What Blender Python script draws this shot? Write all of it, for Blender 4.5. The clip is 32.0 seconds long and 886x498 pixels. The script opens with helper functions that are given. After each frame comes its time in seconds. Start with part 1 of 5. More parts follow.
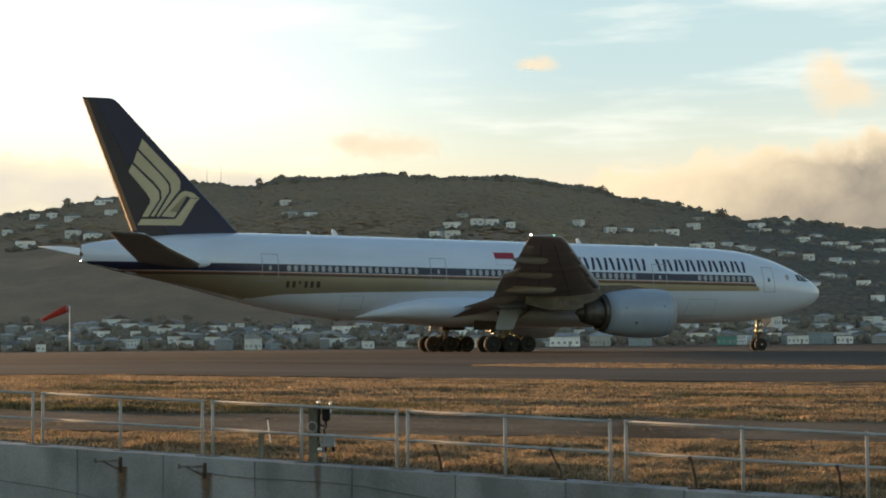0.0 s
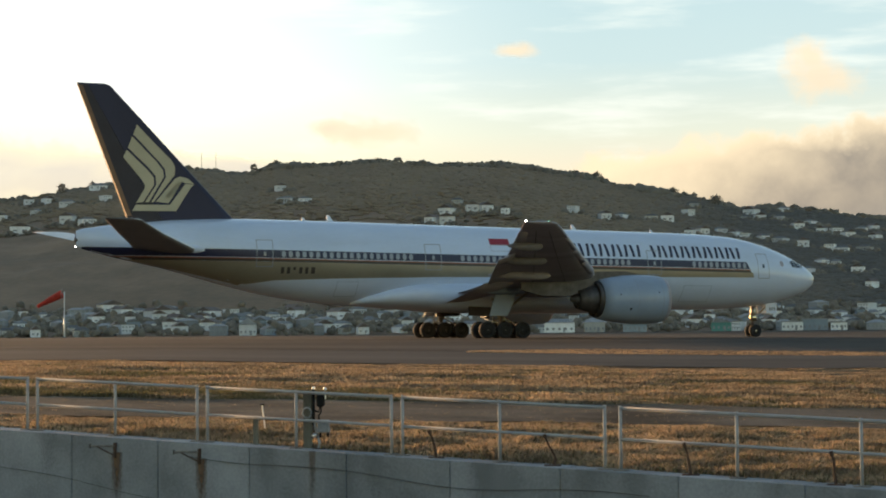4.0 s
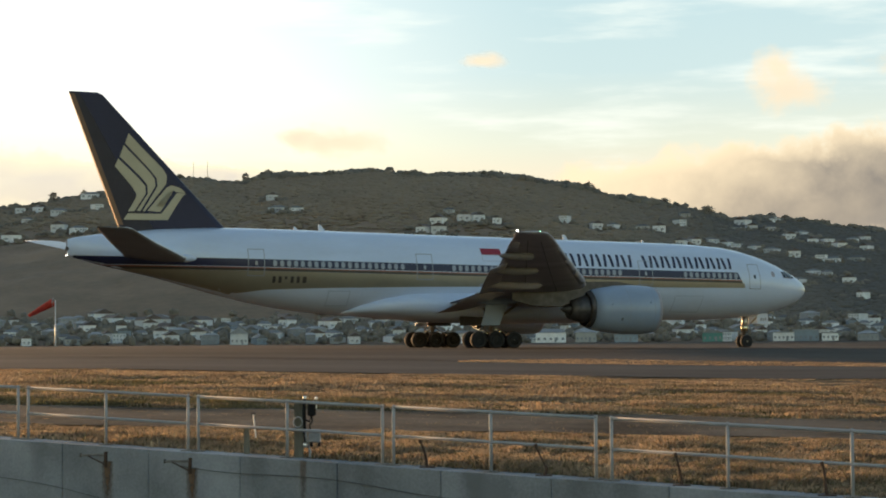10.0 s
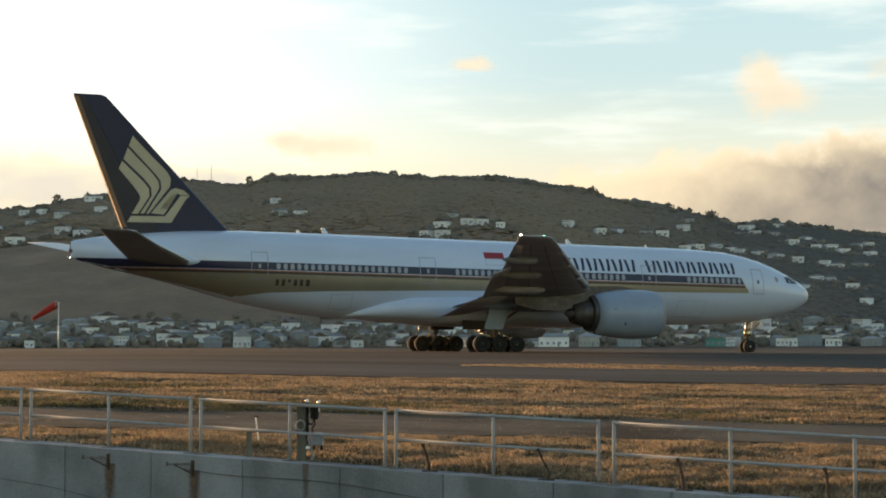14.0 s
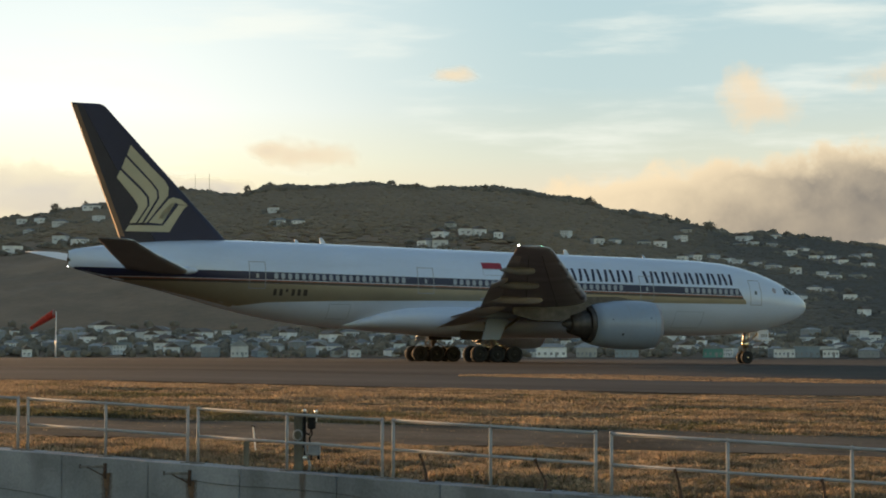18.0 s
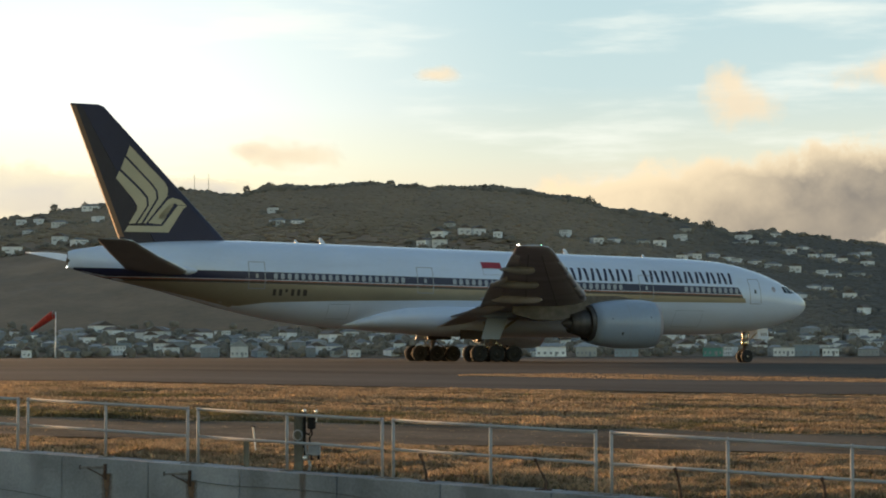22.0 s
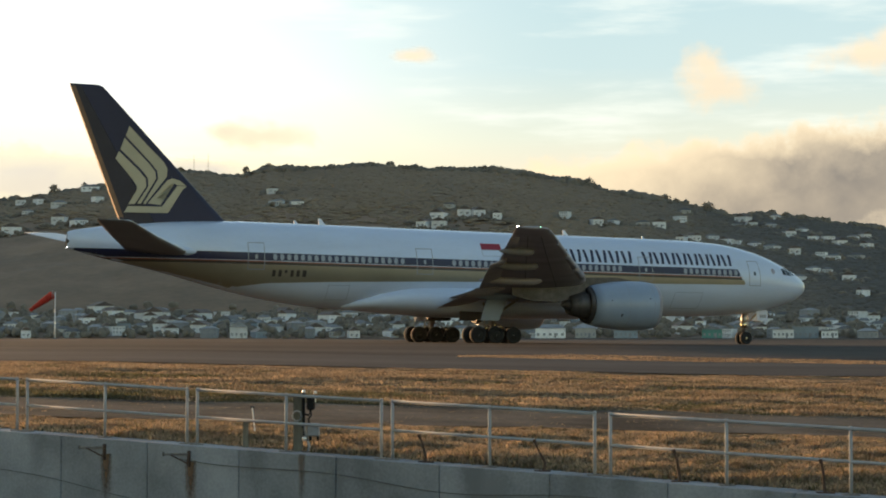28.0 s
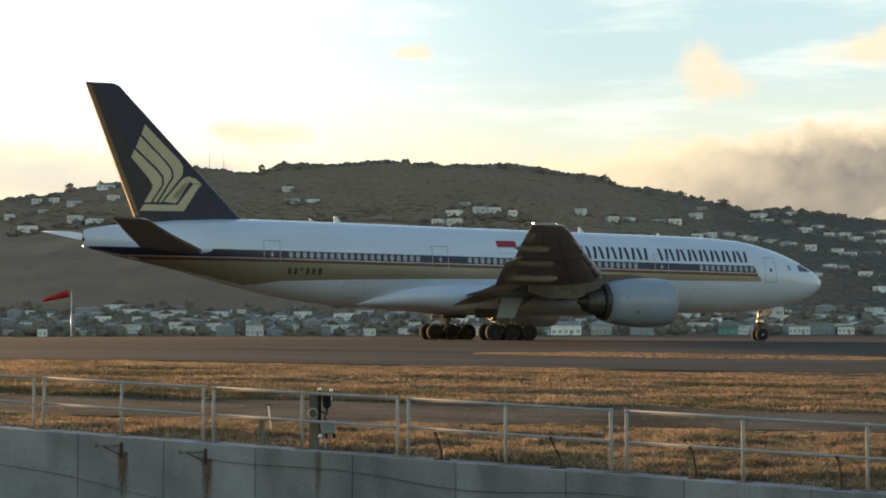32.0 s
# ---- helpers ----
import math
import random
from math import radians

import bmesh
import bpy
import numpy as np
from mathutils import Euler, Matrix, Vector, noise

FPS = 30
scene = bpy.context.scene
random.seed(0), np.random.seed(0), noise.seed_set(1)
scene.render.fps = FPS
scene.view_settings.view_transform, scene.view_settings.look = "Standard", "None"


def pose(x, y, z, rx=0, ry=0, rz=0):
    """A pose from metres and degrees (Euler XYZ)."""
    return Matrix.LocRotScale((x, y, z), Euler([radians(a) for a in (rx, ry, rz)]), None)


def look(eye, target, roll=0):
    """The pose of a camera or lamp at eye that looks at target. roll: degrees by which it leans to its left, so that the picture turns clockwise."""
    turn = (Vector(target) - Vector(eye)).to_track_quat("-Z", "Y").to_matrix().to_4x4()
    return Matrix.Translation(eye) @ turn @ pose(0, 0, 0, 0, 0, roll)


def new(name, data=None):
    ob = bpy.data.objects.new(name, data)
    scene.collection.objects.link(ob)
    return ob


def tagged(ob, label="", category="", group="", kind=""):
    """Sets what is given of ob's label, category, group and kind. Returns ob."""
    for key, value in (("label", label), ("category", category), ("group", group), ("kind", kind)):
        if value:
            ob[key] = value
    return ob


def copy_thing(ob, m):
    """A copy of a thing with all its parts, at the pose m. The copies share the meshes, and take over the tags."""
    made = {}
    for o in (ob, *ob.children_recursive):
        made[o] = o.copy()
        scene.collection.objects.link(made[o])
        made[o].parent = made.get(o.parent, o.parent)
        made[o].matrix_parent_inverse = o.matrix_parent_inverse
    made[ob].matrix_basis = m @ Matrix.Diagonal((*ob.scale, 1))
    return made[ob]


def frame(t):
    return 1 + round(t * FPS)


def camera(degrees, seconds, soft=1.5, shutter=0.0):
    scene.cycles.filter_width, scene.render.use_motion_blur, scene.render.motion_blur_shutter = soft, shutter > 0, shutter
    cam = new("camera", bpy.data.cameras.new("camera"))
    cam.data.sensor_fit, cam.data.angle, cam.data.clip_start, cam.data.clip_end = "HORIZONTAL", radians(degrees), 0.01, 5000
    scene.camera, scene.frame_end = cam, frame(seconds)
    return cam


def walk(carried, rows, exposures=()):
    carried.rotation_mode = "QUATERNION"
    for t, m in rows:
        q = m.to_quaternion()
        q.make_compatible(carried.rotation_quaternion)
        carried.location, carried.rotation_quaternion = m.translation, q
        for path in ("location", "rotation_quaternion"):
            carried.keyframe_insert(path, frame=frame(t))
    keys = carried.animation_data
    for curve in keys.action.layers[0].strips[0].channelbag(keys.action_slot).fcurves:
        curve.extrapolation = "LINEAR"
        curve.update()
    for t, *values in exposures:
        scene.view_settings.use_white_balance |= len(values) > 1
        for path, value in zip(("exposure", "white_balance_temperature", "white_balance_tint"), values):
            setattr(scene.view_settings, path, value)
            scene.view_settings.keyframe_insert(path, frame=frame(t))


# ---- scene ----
# ---- camera: a hand-held zoom shot from one spot ----
EYE = 0.69
cam = camera(24.33, 32.0, soft=1.9)
# seconds, turn to the left, tilt up, lean to the right
ROWS = [
    (0, 0, 2.644, 0.6), (0.5, -0.038, 2.581, 0.484), (1, -0.077, 2.521, 0.347), (1.5, -0.082, 2.474, 0.258),
    (2, -0.151, 2.478, 0.152), (2.5, -0.152, 2.43, 0.187), (3, -0.166, 2.372, 0.404), (3.5, -0.108, 2.255, 0.545),
    (5.5, -0.364, 2.249, 0.429), (6, -0.434, 2.231, 0.369), (6.5, -0.5, 2.246, 0.251), (7, -0.522, 2.277, 0.103),
    (7.5, -0.533, 2.333, 0.091), (8, -0.534, 2.387, 0.059), (8.5, -0.529, 2.431, 0.115), (9, -0.445, 2.469, 0.096),
    (9.5, -0.407, 2.489, 0.222), (10, -0.38, 2.521, 0.397), (10.5, -0.414, 2.487, 0.417), (11, -0.431, 2.41, 0.431),
    (11.5, -0.434, 2.359, 0.349), (12, -0.405, 2.247, 0.321), (12.5, -0.386, 2.192, 0.26), (13, -0.329, 2.267, 0.292),
    (13.5, -0.321, 2.383, 0.214), (14, -0.285, 2.627, 0.139), (14.5, -0.296, 2.793, 0.126), (15, -0.362, 2.991, 0.192),
    (15.5, -0.317, 3.113, 0.219), (17.5, -0.323, 3.05, 0.055), (18, -0.347, 2.91, -0.029), (18.5, -0.35, 2.811, -0.091),
    (19, -0.322, 2.812, -0.093), (19.5, -0.311, 2.813, 0.013), (20, -0.302, 2.814, 0.087), (20.5, -0.291, 2.782, 0.199),
    (21, -0.334, 2.816, 0.231), (21.5, -0.343, 2.849, 0.191), (22, -0.363, 2.9, 0.14), (22.5, -0.315, 2.923, 0.305),
    (23, -0.265, 2.881, 0.387), (23.5, -0.225, 2.857, 0.293), (24, -0.212, 2.819, 0.249), (24.5, -0.218, 2.808, 0.242),
    (26.5, -0.267, 2.58, 0.006), (27, -0.344, 2.48, 0.11), (27.5, -0.376, 2.368, 0.087), (28, -0.376, 2.376, 0.009),
    (28.5, -0.365, 2.357, -0.129), (29, -0.336, 2.288, -0.013), (29.5, -0.338, 2.235, 0.035), (30, -0.326, 2.195, 0.096),
    (30.5, -0.253, 2.153, 0.045), (31, -0.119, 2.25, 0.083), (31.5, -0.004, 2.333, 0.24), (32, 0.059, 2.304, 0.155),
]
KELVIN = 6380
EXPOSURES = [(0.0, 1.05), (2.0, 1.05), (6.0, 1.18), (8.0, 1.18), (10.0, 1.11), (12.0, 1.13), (14.0, 1.11), (15.0, 1.04), (18.0, 0.87), (20.0, 0.99), (24.0, 0.99), (27.0, 1.03), (28.0, 1.11), (31.0, 1.17), (32.0, 1.17)]
walk(cam, [(t, pose(0, 0, EYE, 0, 0, yaw) @ pose(0, 0, 0, 90 + pitch) @ pose(0, 0, 0, 0, 0, -lean)) for t, yaw, pitch, lean in ROWS],
     exposures=[(t, e, KELVIN, 10) for t, e in EXPOSURES])

# ---- world and sun ----
SUN_AZIMUTH, SUN_ELEVATION = 42.0, 4.8  # degrees to the left of the y axis, degrees up
world = bpy.data.worlds.new("world")
scene.world = world
world.use_nodes = True
wn = world.node_tree.nodes
sky = wn.new("ShaderNodeTexSky")
sky.sky_type = "NISHITA"
sky.sun_disc = False
sky.sun_elevation = radians(SUN_ELEVATION)
sky.sun_rotation = radians(-SUN_AZIMUTH)
sky.air_density, sky.dust_density = 1.0, 0.6
world.node_tree.links.new(sky.outputs["Color"], wn["Background"].inputs["Color"])
wn["Background"].inputs["Strength"].default_value = 0.15
sun_data = bpy.data.lights.new("sun", "SUN")
sun_data.energy, sun_data.angle, sun_data.color = 3.6, radians(2.0), (1.0, 0.58, 0.27)
sun = new("sun", sun_data)
_a, _e = radians(SUN_AZIMUTH), radians(SUN_ELEVATION)
SUN_DIR = Vector((-math.sin(_a) * math.cos(_e), math.cos(_a) * math.cos(_e), math.sin(_e)))
sun.matrix_world = look(SUN_DIR * 60 + Vector((0, 100, 0)), (0, 100, 0))


# ---- materials ----
def material(name, color, rough=0.6, metal=0.0, vary=0.25, scale=3.0, fine=40.0, bump=0.0, dark=None, random_tint=0.0, island=0.0, sheen=0.0, coat=0.0, stretch=None):
    """A surface: base colour broken up by a broad and a fine noise, with relief."""
    m = bpy.data.materials.new(name)
    m.use_nodes = True
    nt = m.node_tree
    n, l = nt.nodes, nt.links
    b = n["Principled BSDF"]
    b.inputs["Roughness"].default_value = rough
    b.inputs["Metallic"].default_value = metal
    b.inputs["Coat Weight"].default_value = coat
    tc = n.new("ShaderNodeTexCoord")
    src = tc.outputs["Object"]
    if stretch:
        mp = n.new("ShaderNodeMapping")
        mp.inputs["Scale"].default_value = stretch
        l.new(src, mp.inputs["Vector"])
        src = mp.outputs["Vector"]
    big = n.new("ShaderNodeTexNoise")
    big.inputs["Scale"].default_value = scale
    big.inputs["Detail"].default_value = 5.0
    l.new(src, big.inputs["Vector"])
    small = n.new("ShaderNodeTexNoise")
    small.inputs["Scale"].default_value = fine
    small.inputs["Detail"].default_value = 3.0
    l.new(src, small.inputs["Vector"])
    add = n.new("ShaderNodeMath")
    add.operation = "MULTIPLY_ADD"
    l.new(small.outputs["Fac"], add.inputs[0])
    add.inputs[1].default_value = 0.4
    l.new(big.outputs["Fac"], add.inputs[2])
    ramp = n.new("ShaderNodeMapRange")
    ramp.inputs["From Min"].default_value, ramp.inputs["From Max"].default_value = 0.5, 0.9
    l.new(add.outputs[0], ramp.inputs["Value"])
    mix = n.new("ShaderNodeMix")
    mix.data_type = "RGBA"
    low = dark or tuple(c * (1 - vary) for c in color)
    high = color if dark else tuple(min(c * (1 + vary * 0.6), 0.95) for c in color)
    mix.inputs[6].default_value, mix.inputs[7].default_value = (*low, 1), (*high, 1)
    l.new(ramp.outputs[0], mix.inputs[0])
    out = mix.outputs[2]
    if random_tint or island:
        hs = n.new("ShaderNodeHueSaturation")
        rnd = n.new("ShaderNodeNewGeometry").outputs["Random Per Island"] if island else n.new("ShaderNodeObjectInfo").outputs["Random"]
        mr = n.new("ShaderNodeMapRange")
        k = island or random_tint
        mr.inputs["To Min"].default_value, mr.inputs["To Max"].default_value = 1 - k, 1 + k
        l.new(rnd, mr.inputs["Value"])
        l.new(mr.outputs[0], hs.inputs["Value"])
        l.new(out, hs.inputs["Color"])
        out = hs.outputs[0]
    l.new(out, b.inputs["Base Color"])
    if bump:
        bp = n.new("ShaderNodeBump")
        bp.inputs["Strength"].default_value = bump
        bp.inputs["Distance"].default_value = 0.02
        l.new(small.outputs["Fac"], bp.inputs["Height"])
        l.new(bp.outputs[0], b.inputs["Normal"])
    return m


def leafy(name, color, dark, through_light=0.35, island=0.35, scale=0.3):
    """Grass or foliage that lets part of the light through."""
    m = material(name, color, 0.8, vary=0.3, scale=scale, fine=2.0, dark=dark, island=island)
    n, l = m.node_tree.nodes, m.node_tree.links
    b = n["Principled BSDF"]
    tr = n.new("ShaderNodeBsdfTranslucent")
    l.new(b.inputs["Base Color"].links[0].from_socket, tr.inputs["Color"])
    mx = n.new("ShaderNodeMixShader")
    mx.inputs[0].default_value = through_light
    l.new(b.outputs[0], mx.inputs[1])
    l.new(tr.outputs[0], mx.inputs[2])
    l.new(mx.outputs[0], n["Material Output"].inputs["Surface"])
    return m


M_WHITE = material("white_aircraft_paint", (0.58, 0.66, 0.80), 0.30, vary=0.08, scale=0.4, fine=6, coat=0.5, stretch=(0.4, 1, 2.2))
M_NACELLE = material("pale_blue_grey_cowl_paint", (0.285, 0.35, 0.445), 0.36, vary=0.08, scale=0.5, fine=6, coat=0.2)
M_TAILGREY = material("tailplane_paint_lit_top", (0.80, 0.80, 0.79), 0.42, vary=0.15, scale=0.35, fine=5)
M_BROWN = material("dark_brown_paint", (0.055, 0.043, 0.036), 0.45, vary=0.1)
M_RUDDER = material("dark_rudder_paint", (0.042, 0.038, 0.046), 0.5, vary=0.15, scale=0.4, fine=5)
M_WINGGREY = material("grey_wing_paint", (0.36, 0.342, 0.378), 0.42, vary=0.3, scale=0.5, fine=3, stretch=(0.3, 1.5, 1))
M_FAIRING_SHADE = material("dark_grey_fairing_and_shade", (0.20, 0.19, 0.195), 0.5, vary=0.2, scale=0.5, fine=5)
M_BLUE = material("dark_blue_paint", (0.014, 0.017, 0.052), 0.42, vary=0.12, scale=0.5, fine=6)
M_NAVY = material("navy_fin_paint", (0.028, 0.028, 0.055), 0.45, vary=0.15, scale=0.4, fine=5)
M_GOLD = material("gold_paint", (0.30, 0.262, 0.19), 0.42, metal=0.4, vary=0.10, scale=0.5, fine=6)
M_GOLDPALE = material("pale_gold_paint", (0.43, 0.385, 0.26), 0.45, vary=0.08, scale=0.6, fine=6)
M_ORANGE = material("orange_red_paint", (0.27, 0.09, 0.05), 0.4, vary=0.1)
M_RED = material("red_paint", (0.30, 0.028, 0.045), 0.4, vary=0.1)
M_SEAM = material("grey_seam", (0.28, 0.30, 0.34), 0.6, vary=0.1)
M_PANE = material("cabin_window", (0.30, 0.32, 0.36), 0.15, vary=0.1)
M_DARKGLASS = material("dark_glass", (0.02, 0.025, 0.03), 0.06, vary=0.1)
M_TYRE = material("tyre_rubber", (0.022, 0.021, 0.021), 0.85, vary=0.3, scale=4)
M_RIM = material("wheel_rim", (0.022, 0.021, 0.02), 0.7, metal=0.2, vary=0.3)
M_STEEL = material("gear_steel", (0.36, 0.33, 0.29), 0.3, metal=0.8, vary=0.25, scale=4)
M_GOLDGLINT = material("gold_glint_metal", (0.75, 0.62, 0.38), 0.22, metal=1.0, vary=0.1)
M_EXHAUST = material("burnt_metal", (0.10, 0.092, 0.088), 0.5, metal=0.6, vary=0.4, scale=2)
M_LIPMETAL = material("bare_metal", (0.55, 0.55, 0.56), 0.28, metal=0.9, vary=0.1)
M_NAVLIGHT = bpy.data.materials.new("lit_navigation_lamp")
M_NAVLIGHT.use_nodes = True
M_NAVLIGHT.node_tree.nodes["Principled BSDF"].inputs["Emission Color"].default_value = (1.0, 0.93, 0.8, 1)
M_NAVLIGHT.node_tree.nodes["Principled BSDF"].inputs["Emission Strength"].default_value = 6.0
M_NAVGREEN = bpy.data.materials.new("lit_green_navigation_lamp")
M_NAVGREEN.use_nodes = True
M_NAVGREEN.node_tree.nodes["Principled BSDF"].inputs["Emission Color"].default_value = (0.35, 1.0, 0.6, 1)
M_NAVGREEN.node_tree.nodes["Principled BSDF"].inputs["Emission Strength"].default_value = 2.0
M_DARKIN = material("dark_intake", (0.03, 0.03, 0.032), 0.6)
M_ASPHALT = material("runway_asphalt", (0.080, 0.070, 0.062), 0.9, vary=0.45, scale=0.05, fine=3, bump=0.2, stretch=(0.35, 1.6, 1))
M_ASPHALT.node_tree.nodes["Principled BSDF"].inputs["Specular IOR Level"].default_value = 0.045
M_TAXI = material("taxiway_asphalt", (0.105, 0.094, 0.086), 0.95, vary=0.3, scale=0.08, fine=3, bump=0.15, stretch=(0.35, 1.6, 1))
M_TAXI.node_tree.nodes["Principled BSDF"].inputs["Specular IOR Level"].default_value = 0.03
M_TRACK = material("gravel_track", (0.125, 0.099, 0.076), 0.95, vary=0.65, scale=0.3, fine=6, bump=0.8)
M_SOIL = material("dry_grass_ground", (0.165, 0.114, 0.066), 0.95, vary=0.45, scale=0.35, fine=6, bump=0.8, dark=(0.085, 0.063, 0.04))
M_GRASS = leafy("dry_grass_blades", (0.51, 0.36, 0.222), (0.235, 0.172, 0.108), 0.4, 0.40, 0.5)
M_GREENGRASS = leafy("green_grass_blades", (0.185, 0.155, 0.075), (0.10, 0.09, 0.045), 0.4, 0.4, 0.3)
M_CONCRETE = material("weathered_concrete", (0.285, 0.293, 0.305), 0.9, vary=0.32, scale=0.8, fine=20, bump=0.4, random_tint=0.12)
for _m in (M_SOIL, M_TRACK):
    _m.node_tree.nodes["Principled BSDF"].inputs["Specular IOR Level"].default_value = 0.05
M_RUST = material("rust", (0.085, 0.050, 0.034), 0.9, vary=0.4, scale=6, fine=60, bump=0.5)
M_GALV = material("galvanised_steel", (0.37, 0.37, 0.37), 0.75, metal=0.0, vary=0.16, scale=5, fine=60)
M_BLACK = material("black_plastic", (0.012, 0.012, 0.013), 0.6, vary=0.2)
M_BLACK.node_tree.nodes["Principled BSDF"].inputs["Specular IOR Level"].default_value = 0.15
M_GLINT = material("bright_glint_metal", (0.95, 0.93, 0.88), 0.42, metal=1.0, vary=0.05)
M_GALV.node_tree.nodes["Principled BSDF"].inputs["Specular IOR Level"].default_value = 0.2
M_PLATE = material("dull_weathered_steel", (0.22, 0.195, 0.17), 0.85, vary=0.35, scale=9, fine=60)
M_WOODPOST = material("weathered_timber", (0.165, 0.155, 0.12), 0.9, vary=0.35, scale=6, fine=50, bump=0.5, stretch=(1, 1, 0.15))
M_CABLE = material("grey_cable", (0.085, 0.085, 0.08), 0.7)
M_SOCK = leafy("red_windsock_cloth", (0.66, 0.09, 0.06), (0.52, 0.06, 0.04), 0.5, 0.0001, 2.0)
M_GULLGREY = material("grey_feathers", (0.04, 0.04, 0.042), 0.8, vary=0.3, scale=8, fine=60)
M_POLE = material("white_pole_paint", (0.78, 0.76, 0.72), 0.5, vary=0.1)
M_BUSH = leafy("hill_bush", (0.30, 0.258, 0.20), (0.24, 0.208, 0.165), 0.3, 0.12, 0.02)
M_HILL = material("hill_ground", (0.272, 0.184, 0.115), 0.95, vary=0.4, scale=0.03, fine=0.25, bump=0.0, dark=(0.178, 0.125, 0.081))
M_CANOPY = leafy("bush_canopy", (0.36, 0.278, 0.19), (0.30, 0.235, 0.164), 0.3, 0.06, 0.02)
for _m in (M_NAVY, M_RUDDER):
    _m.node_tree.nodes["Principled BSDF"].inputs["Specular IOR Level"].default_value = 0.25
M_CAP = material("matt_dark_cap", (0.10, 0.095, 0.09), 1.0, vary=0.2)
M_CAP.node_tree.nodes["Principled BSDF"].inputs["Specular IOR Level"].default_value = 0.0
M_SUNEDGE = material("sunlit_edge_tan", (0.19, 0.105, 0.055), 0.5, vary=0.15)


def bush_haze_zones(m, bush=(0.315, 0.246, 0.178), east=(0.165, 0.149, 0.125)):
    """Blends in a bush tone uphill and a darker one eastwards, partly painting where haze thins."""
    n, l = m.node_tree.nodes, m.node_tree.links
    b = n["Principled BSDF"]
    old = b.inputs["Base Color"].links[0].from_socket
    tc = n.new("ShaderNodeTexCoord")
    sep = n.new("ShaderNodeSeparateXYZ")
    l.new(tc.outputs["Object"], sep.inputs[0])
    nz = n.new("ShaderNodeTexNoise")
    nz.inputs["Scale"].default_value, nz.inputs["Detail"].default_value = 0.018, 4.0
    l.new(tc.outputs["Object"], nz.inputs["Vector"])
    facs = []
    for axis, start, end in (("X", 90, 250), ("Z", 60, 170)):
        jit = n.new("ShaderNodeMath")
        jit.operation = "MULTIPLY_ADD"
        l.new(nz.outputs["Fac"], jit.inputs[0])
        jit.inputs[1].default_value = 70.0 if axis == "X" else 30.0
        l.new(sep.outputs[axis], jit.inputs[2])
        mr = n.new("ShaderNodeMapRange")
        mr.interpolation_type = "SMOOTHSTEP"
        k = 35 if axis == "X" else 15
        mr.inputs["From Min"].default_value, mr.inputs["From Max"].default_value = start + k, end + k
        mr.inputs["To Max"].default_value = 1.0 if axis == "X" else 0.4
        l.new(jit.outputs[0], mr.inputs["Value"])
        facs.append(mr.outputs[0])
    col = old
    for fac, tone in ((facs[1], bush), (facs[0], east)):
        mix = n.new("ShaderNodeMix")
        mix.data_type = "RGBA"
        l.new(fac, mix.inputs[0])
        l.new(col, mix.inputs[6])
        mix.inputs[7].default_value = (*tone, 1)
        col = mix.outputs[2]
    for target in [k.to_socket for k in old.links]:
        if target.node.type != "MIX":
            l.new(col, target)


bush_haze_zones(M_HILL)
bush_haze_zones(M_CANOPY)
M_TREE = leafy("tree_foliage", (0.38, 0.325, 0.25), (0.31, 0.27, 0.215), 0.35, 0.12, 0.3)
M_BARK = material("bark", (0.06, 0.045, 0.032), 0.95, vary=0.3, scale=2)
WALL_MATS = [material("house_paint_" + k, c, 0.8, vary=0.12, scale=0.3, fine=3, random_tint=0.18) for k, c in
             (("white", (0.80, 0.80, 0.79)), ("cream", (0.52, 0.50, 0.45)), ("grey", (0.30, 0.31, 0.315)), ("blue_grey", (0.29, 0.34, 0.38)))]
ROOF_MATS = [material("roof_" + k, c, 0.7, vary=0.2, scale=0.4, fine=3, random_tint=0.2) for k, c in
             (("grey_iron", (0.19, 0.19, 0.19)), ("red_iron", (0.135, 0.105, 0.09)), ("dark_tiles", (0.11, 0.108, 0.105)), ("pale_iron", (0.30, 0.305, 0.31)))]
M_TEAL = material("teal_paint", (0.12, 0.30, 0.26), 0.7, vary=0.12)
M_HOUSEGLASS = material("house_glass", (0.33, 0.34, 0.35), 0.25)


